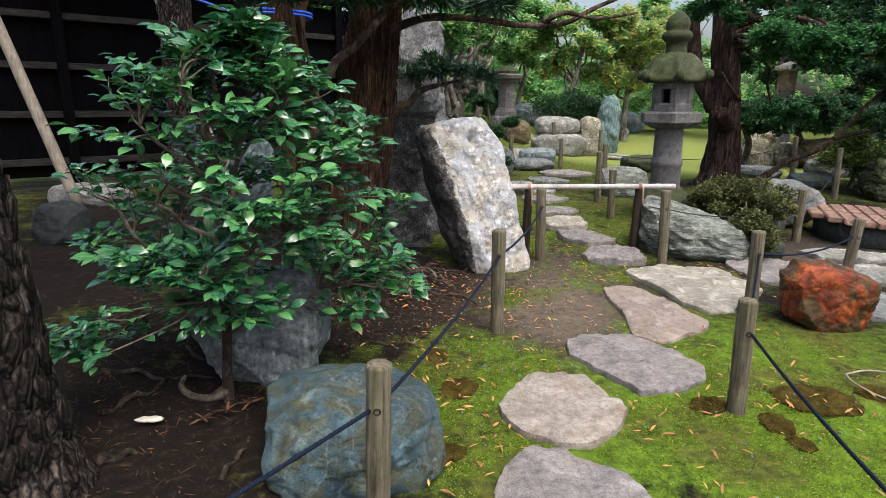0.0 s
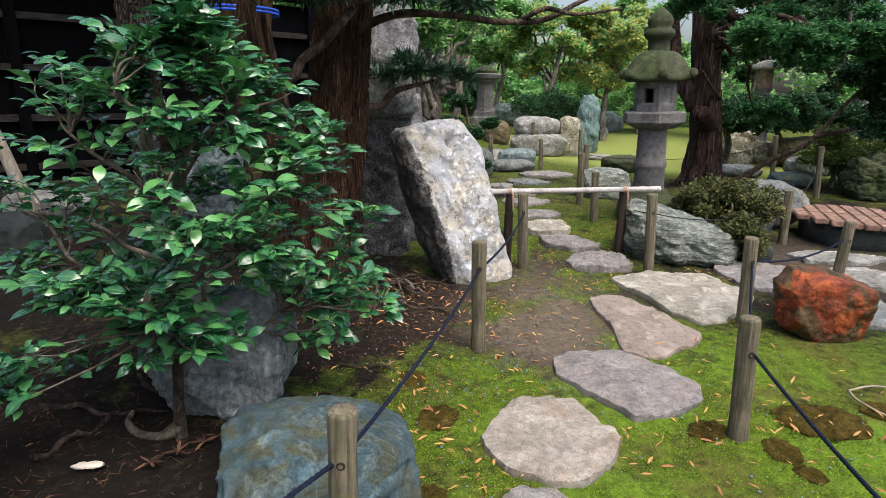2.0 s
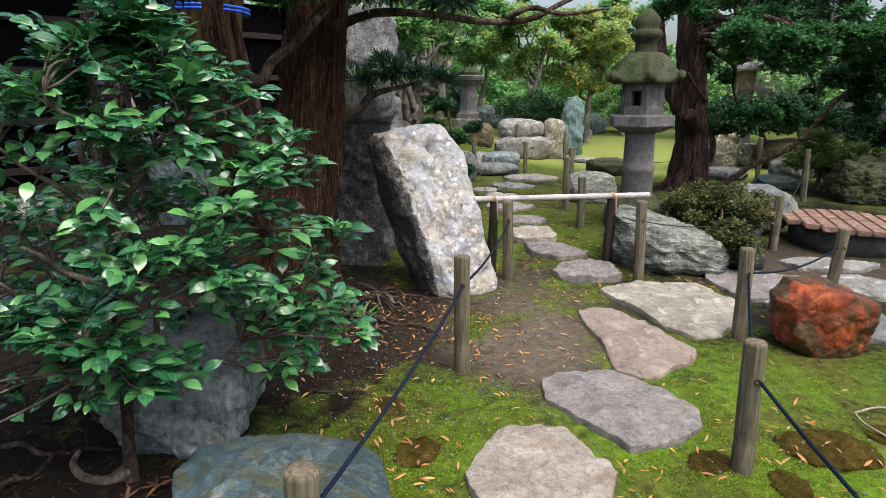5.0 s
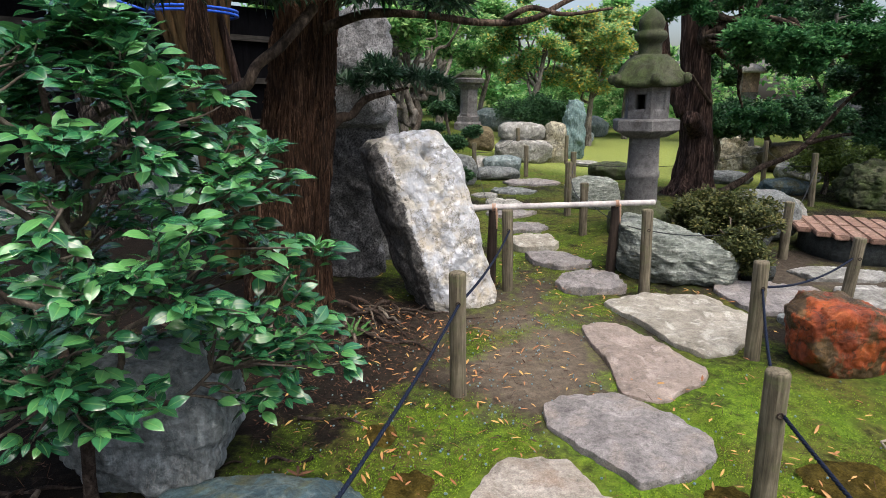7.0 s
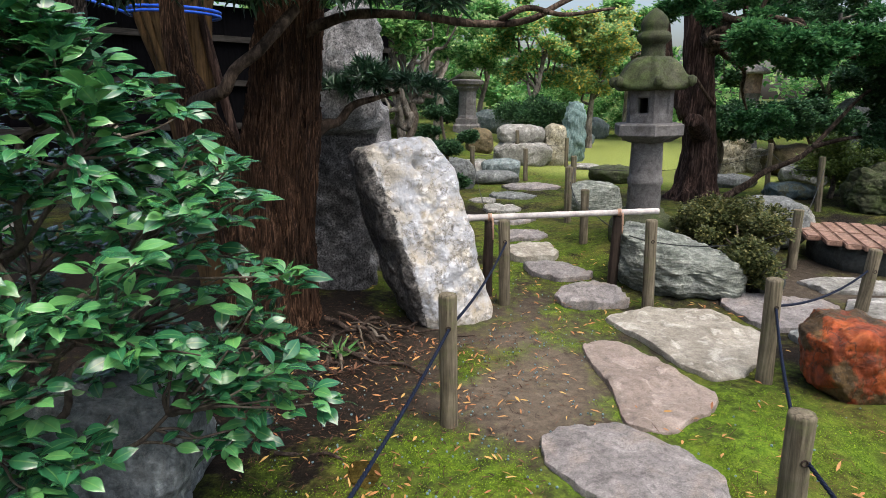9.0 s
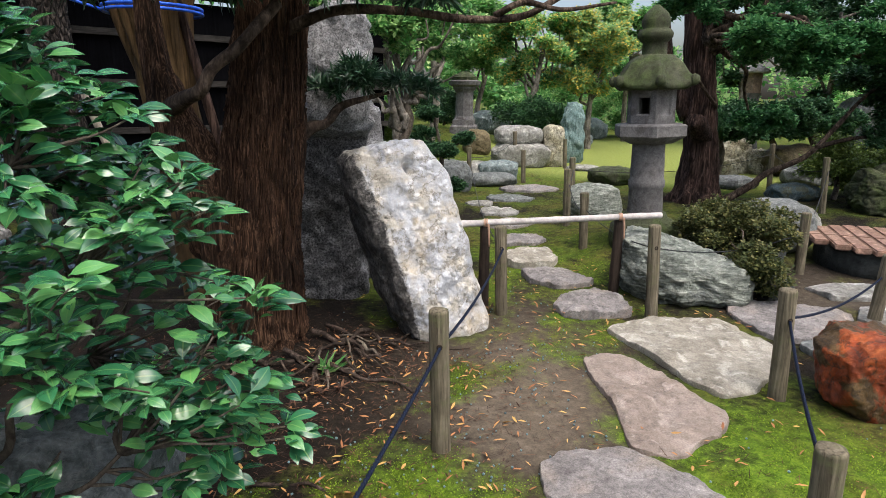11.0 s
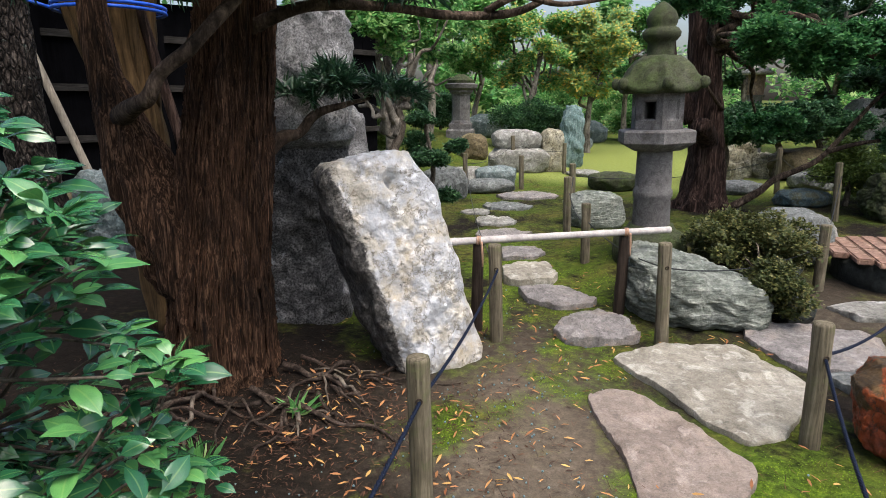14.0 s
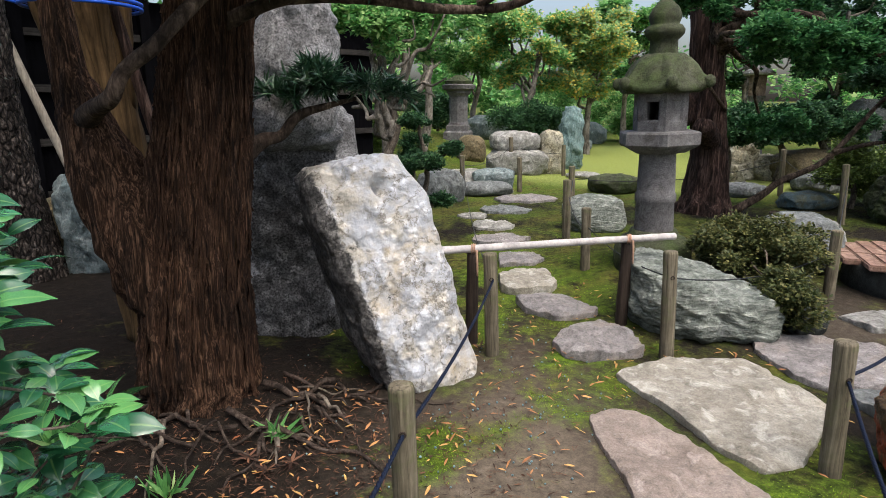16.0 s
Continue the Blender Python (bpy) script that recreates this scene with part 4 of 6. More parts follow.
rock((2.4, 16.5, 0.3), (0.7, 0.4, 0.3), 57, pale_blue_rock, "blue-grey rock behind the stone pile", cuts=6)
rock((5.75, 10.7), (0.34, 0.3, 0.36), 58, yellow_rock, "cream and yellow rock at the lawn edge", boxy=5, cuts=9, crag=0.2, rough=0.12, taper=0.3)
rock((6.15, 10.55), (0.28, 0.25, 0.22), 158, yellow_rock, "smaller cream rock beside a larger one", boxy=5, cuts=9, crag=0.2, rough=0.12)
rock((5.5, 10.4), (0.2, 0.2, 0.14), 159, yellow_rock, "low cream rock at the lawn edge", boxy=5, cuts=8, crag=0.2, rough=0.12)
rock((6.6, 10.3), (0.55, 0.35, 0.28), 59, brown_rock, "mossy brown rock at the lawn edge", cuts=8)
rock((4.85, 8.95), (0.36, 0.26, 0.09), 60, grey_rock, "flat grey rock under the pine", cuts=5)
rock((5.1, 7.95), (0.34, 0.22, 0.11), 61, blue_stone, "dark bluish rock under the pine", cuts=6)
rock((6.2, 9.3), (0.4, 0.28, 0.16), 62, grey_rock, "grey-green rock beside the path", cuts=6)
rock((5.75, 7.1), (0.5, 0.4, 0.28), 63, lantern_moss, "large grey-brown boulder beside the path", "boulder", cuts=9, boxy=3, crag=0.2, rough=0.14, level=6)
rock((9.3, 12.6), (0.6, 0.5, 0.7), 64, grey_rock, "tall grey-green rock under the trees", cuts=8)

# ---- rope fence ----
post_me = make_mesh("fence_post", *lathe([(0.034, -0.08), (0.034, 0.0), (0.0325, 0.12), (0.033, 0.25), (0.032, 0.38), (0.033, 0.488), (0.031, 0.497), (0.024, 0.5)], 28, wob=0.09))
post_me.polygons.foreach_set("use_smooth", [True] * len(post_me.polygons))


hole_me = limb_mesh("rope_hole", tube([(0.008 * math.cos(a), 0.0, 0.008 * math.sin(a)) for a in np.linspace(0, 2 * math.pi, 13)], [0.0024] * 2, 24, 6, close=False))


def fence_post(x, y, top, lean=0.0, label="round weathered wooden post with a rope hole", r=1.0):
    z = ground_z(x, y)
    ob = thing("fence_post", (x, y, z), label, "fence post", "posts of the rope fence")
    ob.matrix_basis = pose(x, y, z, 0, lean, 0)
    body = part("post", post_me, post_wood, ob)
    body.rotation_euler.z = (x * 9.7 + y * 3.1) % 6.28
    if y < 4.6:
        for d in (-0.0325, 0.0325):
            part("rope_hole", hole_me, dark_post, ob, "dark worn rope hole", (0, d, top - z - 0.12))
    body.scale = (r, r, (top - z) / 0.5)
    return ob


POSTS = {"a": (0.24, 1.29, 0.48), "b": (1.49, 1.945, 0.455), "c": (0.646, 2.65, 0.52), "d": (1.03, 3.985, 0.51), "e": (1.857, 3.92, 0.53), "f": (2.025, 2.99, 0.475),
         "g": (3.02, 3.78, 0.40), "h": (3.21, 4.75, 0.44), "i": (1.83, 5.28, 0.49), "j": (1.92, 6.2, 0.56), "k": (2.25, 7.35, 0.55), "l": (1.26, 9.12, 0.50), "m": (2.03, 9.25, 0.46),
         "n": (2.18, 11.0, 0.62), "o": (3.03, 11.0, 0.50), "p": (5.35, 8.85, 0.60), "q": (4.88, 7.02, 0.60), "r": (-0.55, 0.12, 0.48), "s": (1.36, 0.30, 0.46)}
for key, (px, py, pz) in POSTS.items():
    fence_post(px, py, pz, {"a": 0.5, "b": -2.5, "c": -1.5, "d": -2.5, "e": -3.0, "f": -2.5, "g": 3, "h": -1, "q": -4, "p": -3}.get(key, -2.0))


def rope_between(a, b, sag, mat, label, down=0.12, r=0.0055, down2=None):
    """A three-strand rope, hanging a little, from hole to hole."""
    a, b = Vector((a[0], a[1], a[2] - down)), Vector((b[0], b[1], b[2] - (down if down2 is None else down2)))
    long = (b - a).length
    n = int(long / (0.007 if r > 0.005 else 0.03)) + 4
    sets = []
    w = (b - a).normalized()
    s1 = w.cross(Vector((0, 0, 1))).normalized()
    s2 = s1.cross(w)
    for k in range(3):
        pts = []
        for i in range(n + 1):
            t = i / n
            ph = t * long / 0.045 * 2 * math.pi + k * 2 * math.pi / 3
            pts.append(a.lerp(b, t) - Vector((0, 0, sag * 4 * t * (1 - t))) + (s1 * math.cos(ph) + s2 * math.sin(ph)) * r * 0.55 - a)
        sets.append(tube(pts, [r * 0.62] * 2, n, 5, close=False))
    return solid("rope", limb_mesh("rope", *sets), mat, a, label, "rope", "ropes of the fence")


for a, b, sag in (("r", "a", 0.01), ("a", "c", 0.03), ("c", "d", 0.04), ("s", "b", 0.05), ("b", "f", 0.04), ("f", "g", 0.05)):
    rope_between(POSTS[a], POSTS[b], sag, rope_blue, "twisted navy rope strung between wooden posts")
for a, b, sag in (("e", "i", 0.05), ("e", "h", 0.07), ("h", "q", 0.1), ("i", "j", 0.08), ("j", "k", 0.05), ("d", "l", 0.2), ("l", "n", 0.1), ("n", "o", 0.05), ("k", "p", 0.12), ("p", "q", 0.1)):
    rope_between(POSTS[a], POSTS[b], sag, rope_black, "thin black rope strung between wooden posts", 0.13, 0.004)

# ---- bamboo barrier ----
barrier = thing("bamboo_barrier", (1.38, 4.3, 0), "grey bamboo pole lashed across two dark posts", "barrier")
bx0, bx1 = Vector((-0.70, -0.25, 0.50)), Vector((0.68, 0.12, 0.485))
prof = []
for i in range(41):
    t = i / 40
    prof.append(0.0185 + (0.002 if i % 8 == 4 else 0.0))
pole = part("bamboo_pole", limb_mesh("bamboo_pole", tube([bx0.lerp(bx1, i / 40) for i in range(41)], prof, 40, 12)), bamboo_mat, barrier)
for i in (4, 12, 20, 28, 36):
    c0, c1 = bx0.lerp(bx1, (i - 0.12) / 40), bx0.lerp(bx1, (i + 0.12) / 40)
    part("node_ring", limb_mesh("node_ring", tube([c0, c0.lerp(c1, 0.5), c1], [0.019, 0.0215, 0.019], 6, 14)), bamboo_mat, pole, "darker raised bamboo node")
for t in (0.19, 0.80):
    c = bx0.lerp(bx1, t)
    part("barrier_post", limb_mesh("barrier_post", tube([(c.x, c.y + 0.02, -0.05), (c.x, c.y + 0.02, 0.2), (c.x, c.y + 0.02, c.z - 0.015)], [0.034, 0.032, 0.03], 10, 10, 0.12)), dark_post, barrier)
    tie = [tube([c + Vector((dx + 0.003 * math.sin(a), 0.022 * math.sin(a), 0.022 * math.cos(a))) for a in np.linspace(0, 2 * math.pi, 13)], [0.0035] * 2, 24, 6) for dx in (-0.008, 0.0, 0.008)]
    tie.append(tube([c + Vector((0.012, -0.03, 0.0)), c + Vector((0.016, -0.034, -0.06)), c + Vector((0.02, -0.03, -0.13))], [0.006, 0.006, 0.004], 8, 6))
    part("cord_tie", limb_mesh("cord_tie", *tie), cord_pale, barrier, "pale fibre cord tie")

# ---- great cypress ----
cyp = thing("cypress_tree", (-0.2, 3.62, 0.0), "old cypress tree with stringy reddish bark and forked limbs", "tree")
part("trunk", limb_mesh("trunk", tube([(-0.03, 0, -0.05), (-0.02, 0, 0.12), (0.0, 0.0, 0.5), (0.06, 0.02, 1.0), (0.12, 0.04, 1.5), (0.17, 0.08, 2.4), (0.2, 0.1, 3.4)], [0.25, 0.215, 0.185, 0.165, 0.135, 0.12, 0.1], 130, 110, 0.2, 13, 2, 16)), cypress_bark, cyp)


def bark_strips(seed, line, radii, count, z0, z1):
    """Thin lifted strips of stringy bark along a trunk, joined."""
    rnd = random.Random(seed)
    pts = [Vector(p) for p in line]
    zz = [p.z for p in pts]
    sets = []
    for k in range(count):
        a, lo, long, w = rnd.uniform(-3.3, 0.5), rnd.uniform(z0, z1), rnd.uniform(0.08, 0.34), rnd.uniform(0.003, 0.009)
        verts, faces = [], []
        n = 8
        for i in range(n + 1):
            t = i / n
            z = lo + long * t
            c = Vector((np.interp(z, zz, [p.x for p in pts]), np.interp(z, zz, [p.y for p in pts]), z))
            r = np.interp(z, zz, radii) * 1.05 + 0.004 + 0.012 * abs(2 * t - 1) ** 4 * rnd.random()
            b = a + 0.05 * noise.noise((z * 6, k * 1.7, 0))
            ww = w * (0.35 + 0.65 * math.sin(math.pi * (0.1 + 0.8 * t))) / r
            for d, lift in ((-1, -0.004), (0, 0.004), (1, -0.004)):
                verts.append(c + Vector((math.cos(b + d * ww), math.sin(b + d * ww), 0)) * (r + lift))
        for i in range(n):
            for j in (0, 1):
                faces.append((i * 3 + j, i * 3 + j + 1, i * 3 + j + 4, i * 3 + j + 3))
        sets.append((verts, faces))
    return fast_mesh("bark_strips", *join(*sets))


part("peeling_bark", bark_strips(3, [(-0.03, 0, -0.05), (-0.02, 0, 0.12), (0.0, 0.0, 0.5), (0.06, 0.02, 1.0), (0.12, 0.04, 1.5), (0.17, 0.08, 2.4)], [0.25, 0.215, 0.185, 0.165, 0.135, 0.12], 420, 0.0, 1.6), strip_bark, cyp, "peeling strips of stringy bark", kind="stuff")
part("limb", limb_mesh("limb", tube([(-0.06, 0.0, 0.42), (-0.2, -0.02, 0.72), (-0.32, -0.01, 1.05), (-0.385, 0.0, 1.3), (-0.41, 0.02, 1.6), (-0.48, 0.05, 2.4)], [0.17, 0.145, 0.10, 0.06, 0.048, 0.04], 70, 60, 0.2, 9, 5, 16)), cypress_bark, cyp)
part("limb", limb_mesh("limb", tube([(-0.32, -0.05, 1.12), (-0.2, -0.2, 1.165), (-0.09, -0.32, 1.2), (-0.04, -0.32, 1.28), (0.06, -0.31, 1.36), (0.13, -0.28, 1.44), (0.2, -0.2, 1.54)], [0.045, 0.034, 0.026, 0.024, 0.023, 0.023, 0.022], 40, 14, 0.12, seed=7)), limb_bark, cyp, "smooth brown crossing limb")
part("limb", limb_mesh("limb", tube([(0.12, -0.02, 1.42), (0.28, -0.05, 1.49), (0.45, -0.05, 1.54), (0.72, -0.02, 1.54), (0.97, 0.0, 1.515), (1.22, 0.0, 1.53), (1.42, 0.05, 1.63), (1.7, 0.1, 1.75)], [0.034, 0.026, 0.021, 0.018, 0.017, 0.015, 0.013, 0.01], 60, 12, 0.14, seed=9)), limb_bark, cyp, "long grey-brown horizontal limb")
part("limb", limb_mesh("limb", tube([(1.1, 0.0, 1.53), (1.22, -0.05, 1.58), (1.4, 0.0, 1.56), (1.65, 0.05, 1.6)], [0.016, 0.014, 0.01, 0.006], 20, 8, 0.1, seed=4)), limb_bark, cyp)
part("limb", limb_mesh("limb", tube([(0.12, 0.1, 0.93), (0.24, 0.2, 1.03), (0.31, 0.25, 1.05), (0.38, 0.28, 1.13), (0.5, 0.3, 1.17), (0.62, 0.3, 1.2)], [0.05, 0.03, 0.022, 0.02, 0.014, 0.008], 40, 10, 0.15, seed=3)), limb_bark, cyp, "thin twisted dark limb")


def needle_tufts(seed, blobs, n, size=0.075):
    rng = np.random.default_rng(seed)
    c, d = scatter(rng, blobs, n, 0.35)
    k = 16
    at = np.repeat(c, k, 0) + rng.normal(size=(n * k, 3)) * 0.012
    way = rng.normal(size=(n * k, 3)) + np.repeat(d * 0.9, k, 0)
    way[:, 2] = way[:, 2] * 0.75 + 0.35
    return leaves_mesh("needle_tufts", at, way, rng.normal(size=(n * k, 3)) * 0.5 + (0, 0, 1), size * rng.uniform(0.7, 1.3, n * k), LINEAR)


part("needle_foliage", needle_tufts(5, [(0.32, 0.3, 1.22, 0.14, 0.12, 0.035), (0.5, 0.3, 1.27, 0.18, 0.15, 0.045), (0.68, 0.32, 1.25, 0.16, 0.14, 0.035), (0.45, 0.34, 1.32, 0.10, 0.1, 0.03), (0.8, 0.32, 1.22, 0.10, 0.1, 0.03)], 150, 0.062), needle_leaf, cyp, "dark green strap needles")
part("needle_foliage", needle_tufts(6, [(-0.35, -0.35, 1.63, 0.25, 0.2, 0.05), (0.05, -0.3, 1.62, 0.3, 0.2, 0.05), (0.45, -0.15, 1.64, 0.3, 0.2, 0.05), (0.8, 0.0, 1.62, 0.2, 0.2, 0.04), (0.0, -0.45, 1.72, 0.5, 0.3, 0.08), (-0.5, -0.3, 1.6, 0.12, 0.15, 0.04)], 480, 0.085), needle_leaf, cyp, "dark green strap needles overhead")

# ---- stone lantern ----
lan = thing("stone_lantern", (2.255, 5.2, 0.12), "tall grey stone lantern with a mossy curled roof", "stone lantern")


def lathe_mesh(name, profile, seg, flat=True, twist=0.0, wob=0.02, b=0.0):
    bm = bmesh.new()
    v, f = lathe(profile, seg, twist, wob=wob)
    vs = [bm.verts.new(p) for p in v]
    for q in f:
        bm.faces.new([vs[i] for i in q])
    if b:
        bmesh.ops.bevel(bm, geom=[e for e in bm.edges if e.calc_face_angle(0) > 0.5], offset=b, segments=2, affect="EDGES")
    me = bpy.data.meshes.new(name)
    bm.to_mesh(me)
    bm.free()
    me.polygons.foreach_set("use_smooth", [not flat] * len(me.polygons))
    return me


lan.matrix_basis = pose(2.262, 5.2, 0.12, 0, -1.8, 0)
part("base", lathe_mesh("base", [(0.24, -0.1), (0.25, 0.06), (0.245, 0.14), (0.21, 0.18), (0.165, 0.2), (0.15, 0.24)], 24, False), lantern_moss, lan)
part("shaft", lathe_mesh("shaft", [(0.128, 0.19), (0.126, 0.24), (0.122, 0.42), (0.131, 0.435), (0.131, 0.475), (0.121, 0.49), (0.115, 0.74), (0.12, 0.77)], 28, False), lantern_stone, lan)
part("platform", lathe_mesh("platform", [(0.17, 0.75), (0.245, 0.79), (0.262, 0.805), (0.262, 0.875), (0.25, 0.885), (0.20, 0.89)], 6, True, 0.35, b=0.006), lantern_stone, lan)


def fire_box():
    """A six-sided stone box with a framed window on each side, open to a dark inside."""
    bm = bmesh.new()
    r, z0, z1 = 0.174, 0.885, 1.145
    for k in range(6):
        a0, a1 = 0.35 + k * math.pi / 3, 0.35 + (k + 1) * math.pi / 3
        p0, p1 = Vector((r * math.cos(a0), r * math.sin(a0), 0)), Vector((r * math.cos(a1), r * math.sin(a1), 0))
        inw = -(p0 + p1).normalized()
        cols, rws = (0, 0.22, 0.29, 0.71, 0.78, 1), (z0, z0 + 0.06, z0 + 0.075, z1 - 0.075, z1 - 0.06, z1)
        opening = k % 3 == 0
        grid = [[p0.lerp(p1, c) + Vector((0, 0, z)) + (inw * 0.012 if i in (2, 3) and j in (2, 3) else Vector()) for i, c in enumerate(cols)] for j, z in enumerate(rws)]
        vv = [[bm.verts.new(q) for q in row] for row in grid]
        for j in range(5):
            for i in range(5):
                if (i, j) == (2, 2) and opening:
                    continue
                bm.faces.new((vv[j][i], vv[j][i + 1], vv[j + 1][i + 1], vv[j + 1][i]))
        if not opening:
            continue
        rim = [vv[2][2], vv[2][3], vv[3][3], vv[3][2]]
        back = [bm.verts.new(q.co + inw * 0.05) for q in rim]
        for m in range(4):
            bm.faces.new((rim[m], rim[(m + 1) % 4], back[(m + 1) % 4], back[m]))
    bmesh.ops.remove_doubles(bm, verts=bm.verts[:], dist=0.0005)
    me = bpy.data.meshes.new("fire_box")
    bm.to_mesh(me)
    bm.free()
    return me


part("fire_box", fire_box(), lantern_stone, lan)


def lantern_roof():
    """Six-sided umbrella roof, its corners curled up into scrolls."""
    verts, faces = [], []
    seg = 72
    prof = [(0.09, 0.26), (0.125, 0.25), (0.168, 0.215), (0.2, 0.165), (0.226, 0.105), (0.252, 0.066), (0.264, 0.056), (0.264, 0.03), (0.245, 0.022), (0.165, 0.02)]
    for i, (r, z) in enumerate(prof):
        for j in range(seg):
            a = 2 * math.pi * j / seg
            c = abs(math.cos(3 * (a - 0.35))) ** 9
            k = (r / 0.264) ** 3
            rr = r * (1 - 0.09 * (1 - c) * k) + 0.035 * c * k
            zz = z + (0.05 * c * k if i < 8 else 0.025 * c * k)
            n = 0.006 * noise.noise((rr * math.cos(a) * 20, rr * math.sin(a) * 20, zz * 20))
            verts.append((rr * math.cos(a), rr * math.sin(a), 1.10 + zz + n))
    for i in range(len(prof) - 1):
        for j in range(seg):
            k = (j + 1) % seg
            faces.append((i * seg + j, (i + 1) * seg + j, (i + 1) * seg + k, i * seg + k))
    faces.append(tuple(range(seg)))
    return make_mesh("roof", verts, faces)


roof = part("roof", lantern_roof(), lantern_moss, lan, "mossy six-sided roof with curled corners")
scroll_me = rock_mesh("scroll", (0.035, 0.03, 0.04), 4, boxy=2.2, cuts=0, rough=0.05, level=3, sink=1.0)
for k in range(6):
    a = 0.35 + k * math.pi / 3
    part("scroll", scroll_me, lantern_moss, roof, "", (0.288 * math.cos(a), 0.288 * math.sin(a), 1.185))
part("finial", lathe_mesh("finial", [(0.10, 1.35), (0.085, 1.365), (0.083, 1.44), (0.095, 1.45), (0.118, 1.475), (0.122, 1.50), (0.105, 1.525), (0.085, 1.535), (0.095, 1.56), (0.097, 1.59), (0.08, 1.63), (0.045, 1.665), (0.012, 1.69)], 28, False), lantern_moss, lan, "mossy onion-shaped finial")


def far_lantern(at, label, s=1.0):
    t = thing("stone_lantern", (at[0], at[1], ground_z(*at)), label, "stone lantern")
    for name, prof, seg, m in (("base", [(0.42, -0.1), (0.42, 0.18), (0.38, 0.22)], 4, lantern_stone), ("step", [(0.34, 0.22), (0.34, 0.33), (0.29, 0.36)], 4, lantern_stone),
                               ("shaft", [(0.24, 0.36), (0.21, 0.42), (0.205, 0.95), (0.23, 1.0)], 8, lantern_stone), ("platform", [(0.23, 1.0), (0.27, 1.04), (0.27, 1.08), (0.36, 1.12), (0.38, 1.2), (0.30, 1.23)], 16, lantern_stone),
                               ("roof", [(0.30, 1.23), (0.31, 1.29), (0.22, 1.34), (0.08, 1.42)], 12, lantern_moss)):
        part(name, lathe_mesh(name, [(r * s, q * s) for r, q in prof], seg, True, 0.6), m, t)
    return t


far_lantern((1.46, 13.2), "far grey stone lantern with a round platform", 0.86)
fl2 = thing("snow_lantern", (7.9, 14.3, 0), "far stone lantern with a wide pale roof", "stone lantern")
part("legs", lathe_mesh("legs", [(0.3, -0.1), (0.2, 0.4), (0.16, 1.2), (0.2, 1.3)], 8), lantern_stone, fl2)
part("fire_box", lathe_mesh("fire_box", [(0.19, 1.3), (0.19, 1.72)], 6), stone("warm_stone", (0.25, 0.17, 0.12), (0.36, 0.25, 0.18), (0.45, 0.33, 0.25), 5), fl2)
part("roof", lathe_mesh("roof", [(0.30, 1.72), (0.32, 1.77), (0.17, 1.87), (0.04, 1.92)], 20, False), pale_rock, fl2)

# ---- tree behind the lantern ----
yew = thing("yew_tree", (3.82, 7.75, 0), "old yew with deeply furrowed reddish trunk", "tree")
part("trunk", limb_mesh("trunk", tube([(0, 0, -0.1), (0.0, 0, 0.15), (0.0, 0, 0.6), (-0.06, 0, 1.1), (-0.12, 0.05, 1.7), (-0.2, 0.1, 3.0)], [0.36, 0.25, 0.185, 0.17, 0.16, 0.12], 70, 48, 0.16, 7, 3, 9)), red_bark, yew)
part("limb", limb_mesh("limb", tube([(-0.05, -0.1, 0.78), (-0.2, -0.3, 0.9), (-0.3, -0.4, 0.95)], [0.12, 0.1, 0.08], 16, 14, 0.2, seed=3)), red_bark, yew, "cut limb stub")
part("limb", limb_mesh("limb", tube([(-0.15, 0, 1.0), (-0.4, 0.2, 1.5), (-0.5, 0.3, 2.2)], [0.12, 0.09, 0.08], 24, 14, 0.2, 5, seed=6)), red_bark, yew)
part("limb", limb_mesh("limb", tube([(0.05, -0.15, 1.1), (-0.15, -0.3, 1.25), (-0.3, -0.35, 1.42)], [0.022, 0.018, 0.012], 12, 8, 0.1)), limb_bark, yew)
yew_blobs = []
for k, (x, y, z, rx, ry, rz) in enumerate([(0.0, -1.2, 1.75, 0.4, 0.4, 0.14), (0.45, -1.0, 1.62, 0.5, 0.5, 0.14), (0.9, -0.9, 1.75, 0.5, 0.5, 0.2), (1.4, -0.9, 1.85, 0.6, 0.5, 0.22), (1.9, -0.7, 1.75, 0.6, 0.6, 0.25), (0.75, -0.1, 2.2, 0.9, 0.7, 0.3),
                                             (-0.3, -0.5, 2.2, 0.6, 0.6, 0.25), (2.4, -0.2, 2.0, 0.7, 0.6, 0.35), (0.95, 0.3, 0.95, 0.4, 0.4, 0.12)]):
    yew_blobs += clumps_round(100 + k, (x, y, z), (rx, ry, rz), 16, 0.15)
part("crown", clump_leaves("crown", 50, yew_blobs, 66000, 0.048, DIAMOND, 0.25), conifer_leaf, yew)
rnd = random.Random(5)
for b in rnd.sample(yew_blobs, 12):
    part("limb", limb_mesh("limb", tube(crooked(rnd, (-0.1, 0, 1.6 + rnd.random() * 0.8), b[:3], 5, 0.08), [0.05, 0.03, 0.01], 18, 7, 0.1)), limb_bark, yew)

# ---- camellia ----
cam_bush = thing("camellia_bush", (-0.40, 1.92, 0), "glossy dark green camellia bush with bent stems", "bush")
rnd = random.Random(21)
part("stem", limb_mesh("stem", tube([(0.0, 0, -0.03), (0.0, 0, 0.1), (0.01, 0.01, 0.35), (0.0, 0.03, 0.65), (0.03, 0.02, 0.95), (0.02, 0.0, 1.25)], [0.028, 0.019, 0.016, 0.014, 0.011, 0.006], 40, 10, 0.15, seed=2)), root_bark, cam_bush)
part("root", limb_mesh("root", tube([(0, 0, 0.05), (-0.06, -0.02, 0.02), (-0.14, 0.0, 0.015), (-0.2, 0.05, 0.03), (-0.2, 0.09, 0.05)], [0.026, 0.018, 0.014, 0.011, 0.008], 22, 8, 0.12)), twig_bark, cam_bush)
